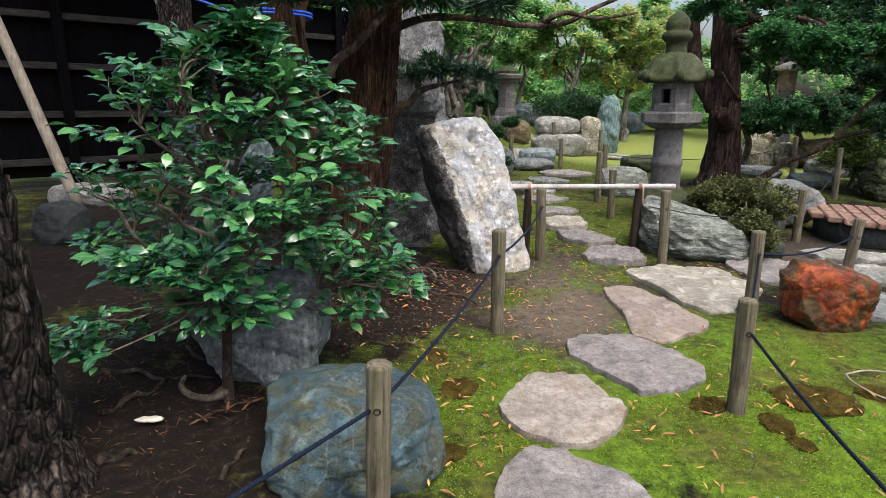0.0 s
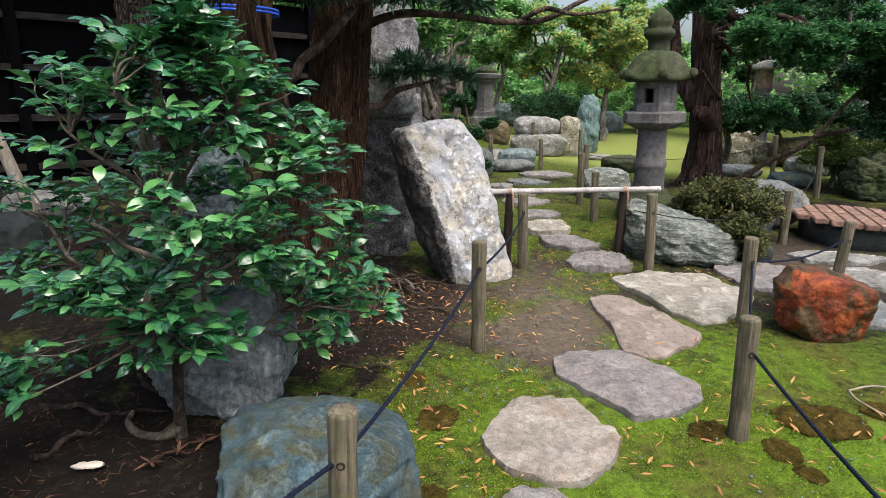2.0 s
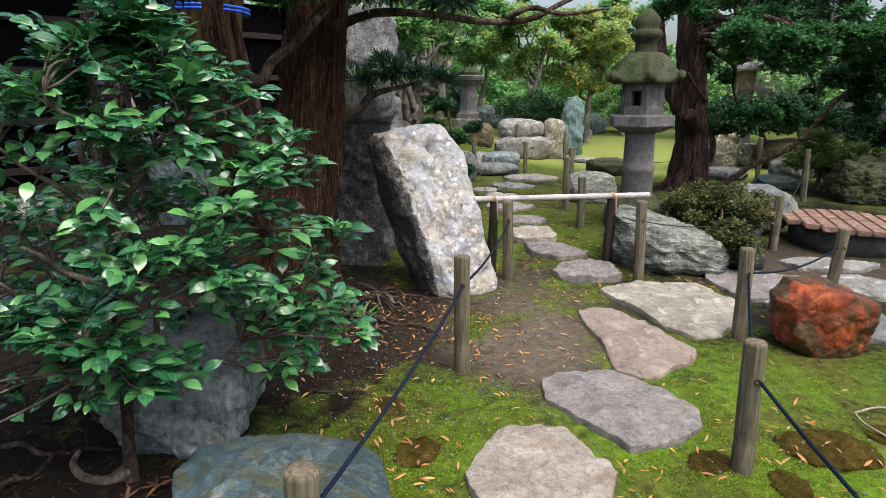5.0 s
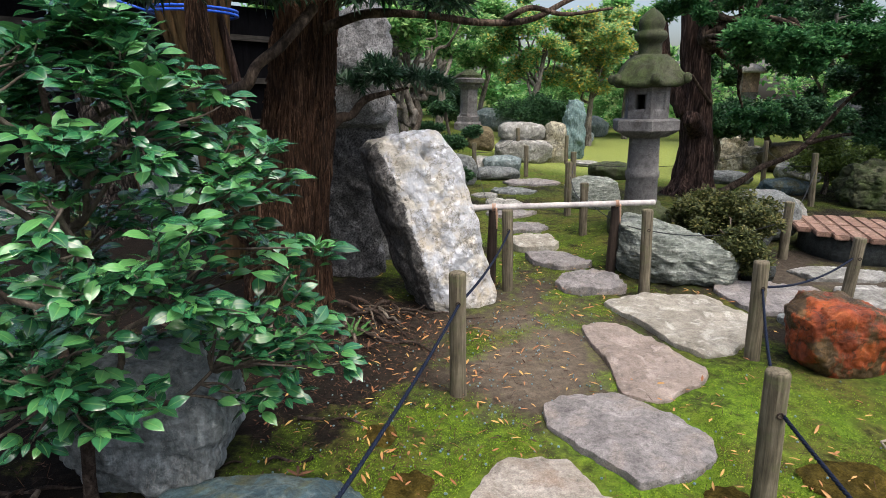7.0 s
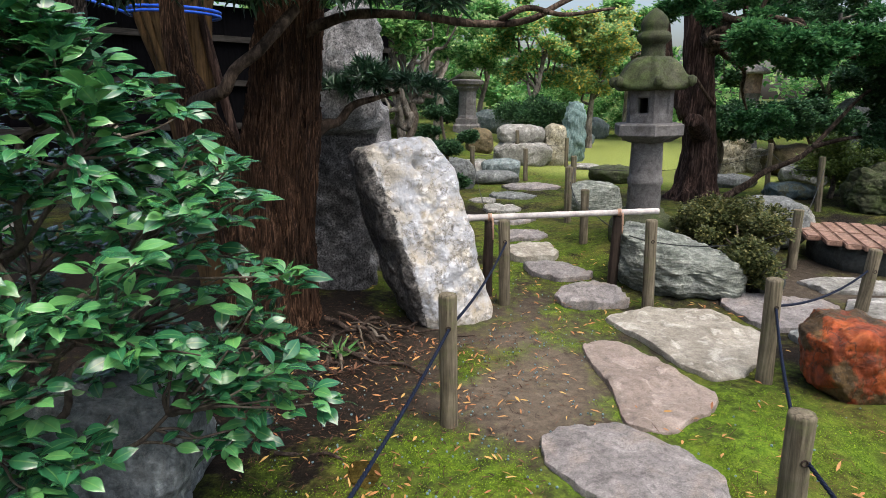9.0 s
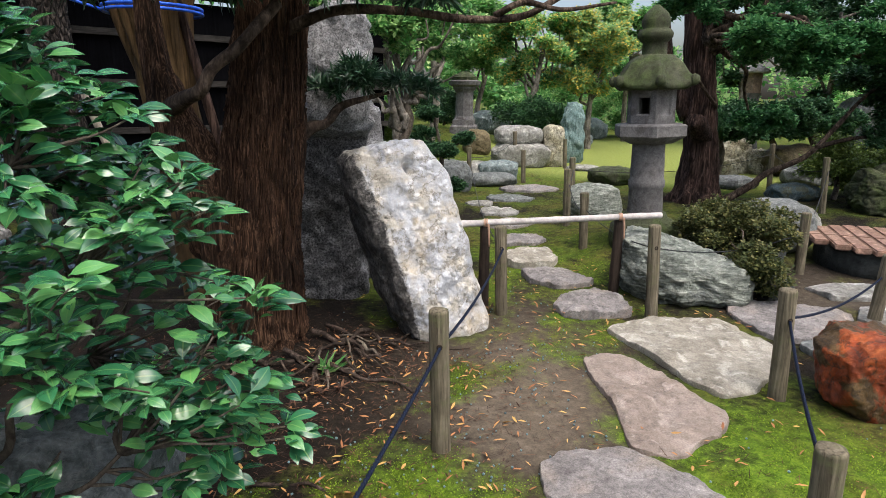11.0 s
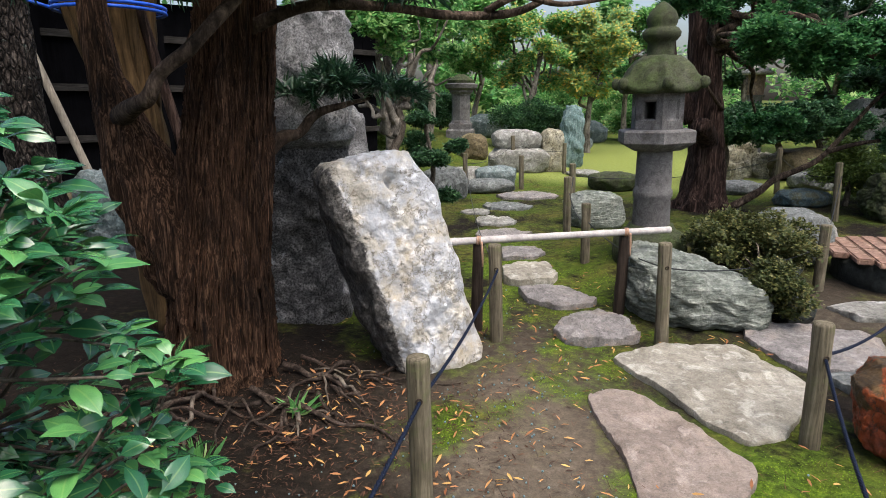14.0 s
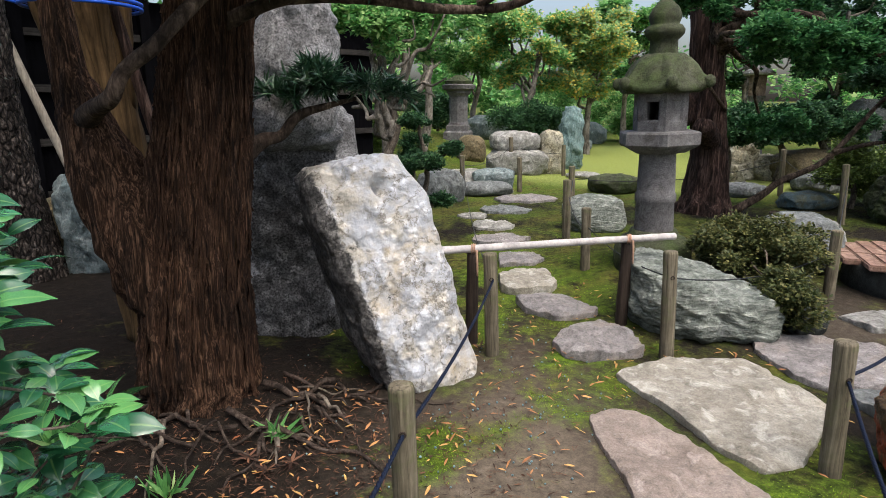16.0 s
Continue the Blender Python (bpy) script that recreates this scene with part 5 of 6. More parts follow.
leaf_at, leaf_way, leaf_up, leaf_size = [], [], [], []
tips = []


def bush_reach(z, a):
    """How far the leafy outline reaches from the bush's middle at a height, towards an angle."""
    right = np.interp(z, [0.2, 0.36, 0.45, 0.62, 0.88, 1.02, 1.2, 1.4], [0.28, 0.42, 0.60, 0.64, 0.60, 0.50, 0.30, 0.08])
    left = np.interp(z, [0.2, 0.36, 0.6, 1.05, 1.25, 1.42], [0.38, 0.50, 0.70, 0.66, 0.36, 0.06])
    deep = np.interp(z, [0.2, 0.4, 0.8, 1.2, 1.42], [0.22, 0.34, 0.40, 0.20, 0.06])
    c, s = math.cos(a), math.sin(a)
    return 1 / math.sqrt((c / (right if c > 0 else left)) ** 2 + (s / deep) ** 2)


for k in range(92):
    a, h = k * 2.39996, rnd.random() ** 1.15
    z = 0.36 + 1.0 * h
    r = bush_reach(z, a) * rnd.uniform(0.35, 1.0) ** 0.45 - 0.05
    mid = Vector((0.06 + r * math.cos(a), 0.13 + r * math.sin(a), z))
    for j in range(rnd.choice((3, 4, 4, 5))):
        q = mid + Vector((rnd.gauss(0, 0.065), rnd.gauss(0, 0.065), rnd.gauss(0, 0.022)))
        o = q - Vector((0.06, 0.13, 0))
        far = bush_reach(q.z, math.atan2(o.y, o.x)) - 0.03
        flat = math.hypot(o.x, o.y)
        if flat > far:
            q = Vector((0.06 + o.x * far / flat, 0.13 + o.y * far / flat, q.z))
        tips.append(q)
for k in range(12):
    tips.append(Vector((-0.42 + rnd.gauss(0, 0.09), -0.22 + rnd.gauss(0, 0.07), 0.32 + rnd.gauss(0, 0.05))))
for k in range(6):
    tips.append(Vector((0.42 + rnd.gauss(0, 0.07), 0.10 + rnd.gauss(0, 0.05), 0.34 + rnd.gauss(0, 0.04))))
for q in ((0.60, 0.17, 0.47), (0.66, 0.16, 0.44), (0.70, 0.15, 0.42), (0.63, 0.20, 0.53), (0.55, 0.18, 0.50)):
    tips.append(Vector(q))
mains = []
for k in range(17):
    a, h = k * 2.4, (k + 0.5) / 17
    end = Vector((0.34 * math.cos(a) * (1 - 0.4 * h), 0.05 + 0.26 * math.sin(a) * (1 - 0.4 * h), 0.42 + 0.8 * h))
    line = crooked(rnd, (0.01, 0.02, 0.24 + 0.75 * h), end, 4, 0.09)
    part("branch", limb_mesh("branch", tube(line, [0.010, 0.008, 0.0045], 16, 7, 0.12)), twig_bark, cam_bush)
    mains += smooth_line(line, 8)[3:]
twigs = []
for tip in tips:
    s = min(mains, key=lambda q: (q - tip).length + 0.6 * max(0, q.z - tip.z + 0.05))
    line = crooked(rnd, s, tip, 3, 0.08)
    pts = smooth_line(line, 16)
    twigs.append(tube(line, [0.0045, 0.0032, 0.0018], 10, 5, 0.1))
    for i in (8, 10, 12, 13, 14, 15, 15, 16, 16, 16, 16, 16, 16):
        d = (pts[i] - pts[max(i - 1, 0)]).normalized()
        a = rnd.uniform(0, 2 * math.pi) if i < 16 else len(leaf_at) * 1.05
        o = Vector((math.cos(a), math.sin(a), rnd.uniform(-0.25, 0.3)))
        way = d * rnd.uniform(0.3, 1.0) + o
        way.z = way.z * 0.6 + rnd.uniform(-0.25, 0.35)
        leaf_at.append(pts[i] + o * 0.012 + Vector([rnd.gauss(0, 0.012) for _ in range(3)]))
        leaf_way.append(way)
        leaf_up.append(Vector((rnd.gauss(0, 0.45) - 0.15 * o.x, rnd.gauss(0, 0.45) - 0.15 * o.y - 0.2, 1)))
        leaf_size.append(rnd.choice((0.042, 0.058, 0.066, 0.074)) * rnd.uniform(0.85, 1.12))
part("twig_rest", limb_mesh("twig_rest", *twigs), twig_bark, cam_bush, "thin pale twigs", kind="stuff")
near = sorted(range(len(leaf_at)), key=lambda i: -leaf_at[i].x + 0.6 * leaf_at[i].y)[:300]
leaf_me = lay_rib(make_mesh("leaf", *[list(map(tuple, a)) for a in leaf_shape(BROAD, 0.18)]), BROAD)
for i in near:
    lf = part("leaf", leaf_me, camellia_leaf, cam_bush)
    w = leaf_way[i].normalized()
    sd = w.cross(leaf_up[i]).normalized()
    m3 = Matrix((sd, w, sd.cross(w))).transposed()
    lf.matrix_local = Matrix.LocRotScale(leaf_at[i], m3.to_quaternion(), (leaf_size[i],) * 3)
chosen = set(near)
rest = [i for i in range(len(leaf_at)) if i not in chosen]
part("leaves", leaves_mesh("leaves", [leaf_at[i] for i in rest], [leaf_way[i] for i in rest], [leaf_up[i] for i in rest], [leaf_size[i] for i in rest], BROAD, 0.18), camellia_leaf, cam_bush, "glossy pointed oval leaves", kind="stuff")

# ---- other trunks ----
pine = thing("pine_tree", (-0.80, 1.36, 0), "leaning pine trunk with thick flaking bark", "tree")
part("trunk", limb_mesh("trunk", tube([(0.03, 0, -0.05), (0.0, 0, 0.2), (-0.04, 0, 0.7), (-0.08, 0.0, 1.2), (-0.13, 0.0, 2.2)], [0.18, 0.145, 0.128, 0.12, 0.11], 120, 64, 0.10, 0, 4, 22)), pine_bark, pine)
# Out-of-view crown and its limb, added to shade the ground at left.
part("crown", clump_leaves("crown", 336, clumps_round(36, (-1.3, 1.1, 3.5), (1.2, 1.3, 0.4), 30, 0.34), 12000, 0.09, DIAMOND, 0.2), dark_leaf, pine, "unseen evergreen crown added high overhead for shade")
part("limb", limb_mesh("limb", tube([(-0.13, 0.0, 2.1), (-0.4, 0.3, 2.8), (-1.0, 0.8, 3.3), (-1.6, 1.3, 3.6)], [0.1, 0.08, 0.06, 0.03], 24, 10, 0.1, seed=5)), pine_bark, pine)
plates = [rock_mesh("bark_plate", (0.024, 0.008, 0.04 + 0.008 * k), 60 + k, boxy=4, cuts=5, rough=0.15, level=2, sink=0, chips=6) for k in range(4)]
rnd = random.Random(66)
for k in range(150):
    z, a = rnd.uniform(0.02, 1.9), rnd.uniform(-2.4, 1.2)
    r = np.interp(z, [-0.05, 0.2, 0.7, 1.2, 2.2], [0.18, 0.145, 0.128, 0.12, 0.11]) * 0.98
    cx = np.interp(z, [-0.05, 0.2, 0.7, 1.2, 2.2], [0.03, 0.0, -0.04, -0.08, -0.13])
    plate = part("bark_plate", plates[k % 4], pine_bark, pine)
    plate.matrix_local = pose(cx + r * math.cos(a), r * math.sin(a), z, rnd.uniform(-6, 6), rnd.uniform(-14, 14), math.degrees(a) + 90)
tree2 = thing("pine_tree", (-2.02, 5.4, 0), "straight dark pine trunk before the black fence", "tree")
part("trunk", limb_mesh("trunk", tube([(0.05, 0, -0.05), (0.03, 0, 0.3), (0.0, 0, 0.8), (-0.02, 0.0, 1.5), (-0.02, 0.0, 3.0)], [0.22, 0.18, 0.15, 0.14, 0.12], 90, 44, 0.10, 0, 8, 14)), pine_bark, tree2)

# ---- shrub before the lantern ----
sb = clumps_round(7, (0, 0, 0.26), (0.46, 0.34, 0.20), 44, 0.12) + clumps_round(8, (-0.16, -0.64, 0.16), (0.11, 0.30, 0.16), 22, 0.085)
garden_tree((2.72, 4.85), 61, [(0, 0, 0), (0, 0.02, 0.1), (0.02, 0, 0.2), (0, 0, 0.3)], sb, 34000, 0.026, azalea_leaf, twig_bark, "small-leaved bronze-green shrub beside the schist rock", "shrub", 0.015, category="shrub", rows=DIAMOND)


# ---- black board fence ----
def board_fence(x0, y0, x1, y1, height):
    long = math.hypot(x1 - x0, y1 - y0)
    rz = math.degrees(math.atan2(y1 - y0, x1 - x0))
    t = thing("board_fence", (x0, y0, 0), "tall black-stained board fence with rails and posts", "fence", "", "structure", rz)
    w = 0.22
    n = int(long / w)
    for k in range(n):
        me = make_mesh("board", *box_set(k * w, (k + 1) * w, 0.0, 0.02 + 0.004 * (k % 2), 0.12, height), smooth=False)
        part("board", me, black_fence, t)
    for k in range(int(long / 1.1) + 1):
        part("fence_post", make_mesh("fence_post", *box_set(k * 1.1 - 0.05, k * 1.1 + 0.05, -0.11, -0.005, -0.1, height + 0.05), smooth=False), black_fence, t)
    for z in (0.25, 0.75, 1.25, 1.75):
        part("rail", make_mesh("rail", *box_set(0, long, -0.065, -0.003, z, z + 0.07), smooth=False), rail_wood, t)
    part("cap", make_mesh("cap", *box_set(-0.1, long + 0.1, -0.14, 0.09, height + 0.052, height + 0.09), smooth=False), black_fence, t)
    return t


board_fence(-8.0, 2.95, 0.2, 9.9, 2.15)


def prop_pole(a, b, r, label, mat=None):
    a, b = Vector(a), Vector(b)
    t = solid("prop_pole", limb_mesh("prop_pole", tube([(0, 0, 0), (b - a) / 2, b - a], [r, r * 0.95, r * 0.85], 20, 10, 0.08, seed=3)), mat or prop_wood, a, label, "pole", "prop poles")
    return t


prop_pole((-3.04, 5.3, 0.0), (-3.95, 5.3, 2.9), 0.05, "thick grey leaning prop pole by the fence")
prop_pole((-2.1, 6.6, 0.0), (-2.85, 6.5, 2.4), 0.036, "pale leaning prop pole by the fence")
prop_pole((-0.72, 5.0, 0.0), (-1.56, 5.0, 2.7), 0.028, "pale slender wooden prop pole")
prop_pole((-0.34, 4.25, 0.0), (-0.8, 4.25, 2.1), 0.028, "dark reddish prop pole behind the cypress", red_bark)
stump = thing("wrapped_stump", (-0.85, 4.3, 0), "splintered old stump wrapped with a blue strap", "stump")
part("core", limb_mesh("core", tube([(0.15, 0.0, 0.0), (0.1, 0, 0.7), (0.04, 0, 1.3), (0, 0, 1.95)], [0.13, 0.12, 0.14, 0.19], 40, 30, 0.2, 7, 4, 12)), stump_wood, stump)
for k in range(9):
    a = k * 0.7
    part("splinter", limb_mesh("splinter", tube([(0.06 + 0.1 * math.cos(a), 0.1 * math.sin(a), 1.15), (0.19 * math.cos(a), 0.19 * math.sin(a), 1.6), (0.24 * math.cos(a), 0.24 * math.sin(a), 1.75 + 0.1 * (k % 3))], [0.03, 0.022, 0.01], 14, 7, 0.25, seed=k)), stump_wood, stump)
part("strap", limb_mesh("strap", *[tube([(0.245 * math.cos(a), 0.245 * math.sin(a), z) for a in np.linspace(0, 2 * math.pi, 25)], [0.009] * 2, 48, 6, close=False) for z in (1.60, 1.622)]), strap_blue, stump, "bright blue strap")
solid("blue_line", limb_mesh("blue_line", tube([(0, 0, 0), (-0.4, -0.1, 0.12), (-0.9, -0.2, 0.22)], [0.008] * 2, 12, 6)), strap_blue, (-1.1, 4.25, 1.61), "bright blue cord tied to the stump", "cord")

# ---- slatted well cover ----
well = thing("well_cover", (3.92, 4.95, 0), "low round well with a reddish slatted cover", "well cover", rz=68)
part("well_ring", lathe_mesh("well_ring", [(0.40, -0.05), (0.41, 0.1), (0.40, 0.17)], 32, False), dark_rock, well)
for k in range(9):
    y = -0.42 + k * 0.105
    hw = math.sqrt(max(0.01, 0.47 ** 2 - y * y))
    for s in (-1, 1):
        part("slat", make_mesh("slat", *box_set(0.006 if s > 0 else -hw, hw if s > 0 else -0.006, y - 0.048, y + 0.048, 0.175, 0.215, 0.008), smooth=False), tile_red, well)
pot = thing("clay_pot", (4.28, 7.04, 0.0), "small dark clay pot on the moss", "pot")
part("bowl", lathe_mesh("bowl", [(0.07, 0), (0.11, 0.06), (0.12, 0.12), (0.105, 0.12), (0.095, 0.05)], 20, False), dark_post, pot)

# ---- low pine limb and shrubs ----
lp = thing("low_pine", (4.45, 7.55, 0), "low spreading pine with a long curving limb", "tree")
part("trunk", limb_mesh("trunk", tube([(-0.35, 0.1, 0.02), (-0.1, 0, 0.22), (0.07, 0, 0.36), (0.5, 0, 0.56), (0.78, 0, 0.87), (1.1, 0.0, 1.25), (1.6, 0.1, 1.5)], [0.05, 0.04, 0.034, 0.03, 0.026, 0.02, 0.014], 50, 10, 0.15, seed=5)), limb_bark, lp)
part("limb", limb_mesh("limb", tube([(0.6, 0, 0.66), (0.9, -0.2, 0.78), (1.3, -0.3, 0.8)], [0.03, 0.02, 0.01], 20, 8, 0.12, seed=6)), limb_bark, lp)
part("crown", clump_leaves("crown", 63, clumps_round(12, (1.5, 0, 1.35), (0.6, 0.5, 0.35), 24, 0.17) + clumps_round(13, (1.35, -0.3, 0.8), (0.4, 0.4, 0.15), 12, 0.13), 24000, 0.05, DIAMOND, 0.4), dark_leaf, lp)


def mound(at, r, h, seed, n, size, mat, label, name="shrub"):
    b = clumps_round(seed, (0, 0, h * 0.55), (r * 0.75, r * 0.7, h * 0.35), 22, r * 0.38)
    return garden_tree(at, seed, [(0, 0, 0), (0.02, 0, h * 0.2), (0, 0.02, h * 0.4), (0, 0, h * 0.6)], b, int(n * 2.2), size * 1.08, mat, twig_bark, label, name, 0.03, category="shrub", rows=DIAMOND)


mound((5.6, 7.9), 0.45, 0.8, 71, 9000, 0.035, lime_leaf, "clipped yellow-green shrub under the pine limb")
mound((6.2, 8.2), 0.6, 0.8, 72, 7000, 0.04, lime_leaf, "clipped yellow-green shrub by the boulder")
for k, (cx, cy) in enumerate([(5.1, 9.9), (6.1, 10.2), (7.0, 10.6)]):
    garden_tree((cx, cy), 73 + 100 * k, [(0, 0, 0), (0.05, 0, 0.4), (-0.05, 0.05, 0.7), (0, 0, 1.0)], clumps_round(73 + k, (0, -0.2, 0.88), (0.55, 0.5, 0.26), 26, 0.19), 22000, 0.055, dark_leaf, twig_bark, "dense dark conifer with layered sprays", "conifer_tree", 0.05, category="tree", rows=DIAMOND)


def cloud_tree(at, pads, seed, label):
    """A small clipped evergreen: a bent stem, and a limb to each flat pad of dense leaves."""
    rnd = random.Random(seed)
    t = thing("cloud_pruned_tree", (at[0], at[1], ground_z(*at)), label, "tree")
    stem = [(0, 0, -0.04), (0.03, 0.02, 0.2), (-0.05, 0, 0.45), (0.0, 0.02, 0.7), (pads[0][0], pads[0][1], pads[0][2] - 0.03)]
    part("trunk", limb_mesh("trunk", tube(stem, [0.035, 0.028, 0.024, 0.018, 0.01], 30, 9, 0.15, seed=seed)), twig_bark, t)
    for k, (x, y, z, r, h) in enumerate(pads):
        s = min(smooth_line(stem, 20), key=lambda q: abs(q.z - z + 0.1))
        part("limb", limb_mesh("limb", tube(crooked(rnd, s, (x, y, z - 0.02), 4, 0.08), [0.016, 0.011, 0.006], 16, 7, 0.12, seed=k)), twig_bark, t)
        part("leaf_pad", clump_leaves("leaf_pad", seed + k, clumps_round(seed + k, (x, y, z), (r * 0.72, r * 0.6, h * 0.5), 16, r * 0.34), int(5200 * r / 0.17), 0.022, DIAMOND, 0.4), dark_leaf, t, "clipped dark green pad")
    return t


cloud_tree((0.74, 5.4), [(-0.06, 0, 1.06, 0.18, 0.09), (0.14, 0, 0.88, 0.13, 0.08), (-0.03, -0.05, 0.79, 0.20, 0.09), (0.10, 0.05, 0.53, 0.13, 0.08), (-0.18, 0.05, 0.62, 0.12, 0.07)], 276, "cloud-pruned dark evergreen beside the white stone")
mound((0.6, 9.3), 0.3, 0.9, 77, 7000, 0.03, dark_leaf, "cloud-clipped dark shrub behind the white stone")
mound((0.0, 11.0), 0.6, 1.0, 78, 6000, 0.045, lime_leaf, "olive shrub by the fence")
mound((1.1, 14.5), 0.8, 1.0, 79, 8000, 0.05, dark_leaf, "dark low shrub behind the far lantern")
mound((2.9, 13.6), 0.9, 1.25, 80, 12000, 0.05, dark_leaf, "dark rounded shrub behind the stone pile")
mound((4.2, 19.0), 1.2, 1.6, 81, 9000, 0.07, mid_leaf, "bright green shrub beyond the lawn")
mound((6.8, 19.5), 1.3, 1.7, 82, 9000, 0.07, mid_leaf, "bright green shrub beyond the lawn")

# ---- background trees ----
def back_tree(at, seed, h, spread, n, size, leaf_mat, label, second=None, low=0.3, r=0.07, clumps=30, clump=0.35):
    b = clumps_round(seed, (0, 0, h * (low + 1) / 2), (spread, spread * 0.8, h * (1 - low) / 2), clumps, clump)
    rnd = random.Random(seed)
    tr = [(0, 0, -0.05), (rnd.uniform(-.15, .15), rnd.uniform(-.1, .1), h * 0.2), (rnd.uniform(-.3, .3), rnd.uniform(-.2, .2), h * 0.45), (rnd.uniform(-.3, .3), 0, h * 0.75)]
    return garden_tree(at, seed, tr, b, int(n * 2.1), size * 1.08, leaf_mat, pale_bark, label, "garden_tree", r, second, limbs=12, wild=0.14, rows=DIAMOND, shell=0.3)


back_tree((3.0, 14.5), 91, 3.2, 1.3, 15000, 0.075, mid_leaf, "small tree with crooked grey limbs and turning leaves", (autumn_leaf, 0.15), 0.45)
back_tree((4.5, 15.0), 92, 3.1, 1.3, 14000, 0.075, pale_leaf, "small crooked tree with pale and orange leaves", (autumn_leaf, 0.2), 0.42)
back_tree((0.75, 12.2), 93, 3.6, 0.9, 9000, 0.07, mid_leaf, "small green tree with twisting grey limbs", None, 0.5)
back_tree((0.2, 10.3), 94, 3.2, 0.8, 7000, 0.07, mid_leaf, "small green tree by the black fence", None, 0.5)
back_tree((2.0, 17.0), 95, 4.0, 1.6, 9000, 0.1, mid_leaf, "green garden tree standing further off", (pale_leaf, 0.3))
back_tree((6.2, 17.5), 96, 4.2, 1.5, 9000, 0.1, mid_leaf, "green garden tree beyond the lawn")
back_tree((8.6, 15.8), 97, 4.8, 1.8, 14000, 0.1, dark_leaf, "dark green garden tree beyond the lawn")
back_tree((8.9, 13.2), 98, 3.8, 1.5, 14000, 0.08, dark_leaf, "dark green tree behind the cream rocks", None, 0.3)
back_tree((9.4, 11.4), 99, 4.0, 1.6, 14000, 0.08, dark_leaf, "dark green tree at the garden edge", None, 0.15)
back_tree((11.5, 14.0), 101, 5.0, 2.2, 12000, 0.1, mid_leaf, "green tree at the garden edge", None, 0.1)
back_tree((-1.5, 13.0), 102, 5.0, 2.0, 12000, 0.1, mid_leaf, "green tree behind the black fence", None, 0.3)
back_tree((-5.0, 12.0), 103, 5.0, 2.2, 9000, 0.11, dark_leaf, "dark tree behind the black fence", None, 0.3)


def far_woods():
    rng = np.random.default_rng(9)
    blobs = []
    for k in range(90):
        a = -30 + 70 * k / 89 + rng.uniform(-1, 1)
        y = 22 + 5 * rng.random()
        top = 2.8 + 0.9 * math.sin(k * 0.7) + rng.random() * 1.2
        blobs += clumps_round(int(k) + 500, (a, y, top * 0.45), (1.1, 1.2, top * 0.55), 9, 0.75)
    return clump_leaves("far_woods", 77, blobs, 56000, 0.27, DIAMOND, 0.3)


solid("far_woods", far_woods(), mid_leaf, (0, 0, 0), "far green belt of garden trees", "woods", kind="stuff")


# ---- unseen crowns added above the path, which shade it ----
part("crown", clump_leaves("crown", 334, clumps_round(34, (-0.1, 0.4, 4.0), (0.9, 0.8, 0.5), 16, 0.3), 3600, 0.09, DIAMOND, 0.2), conifer_leaf, cyp, "unseen evergreen crown added high overhead for shade")
part("crown", clump_leaves("crown", 335, clumps_round(35, (-0.5, 0.6, 3.8), (1.2, 1.0, 0.5), 24, 0.34), 10000, 0.09, DIAMOND, 0.2), dark_leaf, tree2, "unseen evergreen crown added high overhead for shade")


# ---- roots ----
def root_line(seed, start, heading, long, r, rise=0.03):
    rnd = random.Random(seed)
    pts, a = [], heading
    p = Vector((*start, 0))
    n = 7
    for i in range(n + 1):
        t = i / n
        pts.append((p.x, p.y, ground_z(p.x, p.y) + rise * (1 - t) + 0.012 * math.sin(i * 2.1 + seed)))
        a += rnd.uniform(-0.45, 0.45)
        p = p + Vector((math.cos(a), math.sin(a), 0)) * long / n
    o = Vector((start[0], start[1], 0))
    return tube([Vector(q) - o for q in pts], [r * 0.85, r * 0.7, r * 0.5, r * 0.25], 30, 8, 0.18, seed=seed), o


ROOTS = [((-0.05, 3.40), -0.25, 0.8, 0.016), ((-0.22, 3.40), -1.9, 0.5, 0.014), ((-0.36, 3.45), -2.7, 0.7, 0.014), ((-0.40, 3.5), -2.3, 0.5, 0.011), ((0.04, 3.58), 0.1, 0.45, 0.02), ((0.12, 3.42), -1.5, 0.5, 0.013),
         ((0.02, 3.28), 3.0, 0.7, 0.012), ((-0.1, 3.18), 2.7, 0.6, 0.010), ((0.22, 3.4), -1.2, 0.35, 0.011), ((0.32, 3.66), -2.4, 0.4, 0.014), ((-0.55, 3.15), 0.3, 0.4, 0.009), ((-0.85, 3.4), -0.5, 0.5, 0.010), ((0.16, 3.3), 1.2, 0.25, 0.009), ((-0.3, 3.22), -0.6, 0.3, 0.008), ((0.1, 3.7), -0.8, 0.35, 0.012)]
for k, (st, hd, lg, rd) in enumerate(ROOTS):
    shape, o = root_line(k + 3, st, hd, lg, rd * 0.9, 0.035)
    solid("root", limb_mesh("root", shape), root_bark, o, "gnarled brown surface root on bare soil", "root", "roots of the cypress")
for k, (st, hd, lg, rd) in enumerate([((-0.78, 1.75), 1.2, 0.35, 0.014), ((-0.95, 2.05), 0.3, 0.5, 0.013), ((-0.6, 2.2), 2.6, 0.45, 0.011), ((-0.25, 1.45), 1.9, 0.22, 0.011), ((-0.65, 1.5), 0.6, 0.16, 0.02), ((0.05, 2.45), 0.4, 0.4, 0.009), ((0.15, 2.2), 2.8, 0.3, 0.008), ((-1.1, 1.8), -0.2, 0.3, 0.012)]):
    shape, o = root_line(k + 40, st, hd, lg, rd, 0.01)
    solid("root", limb_mesh("root", shape), root_bark, o, "thin bent root lying on dark soil", "root", "roots under the camellia")

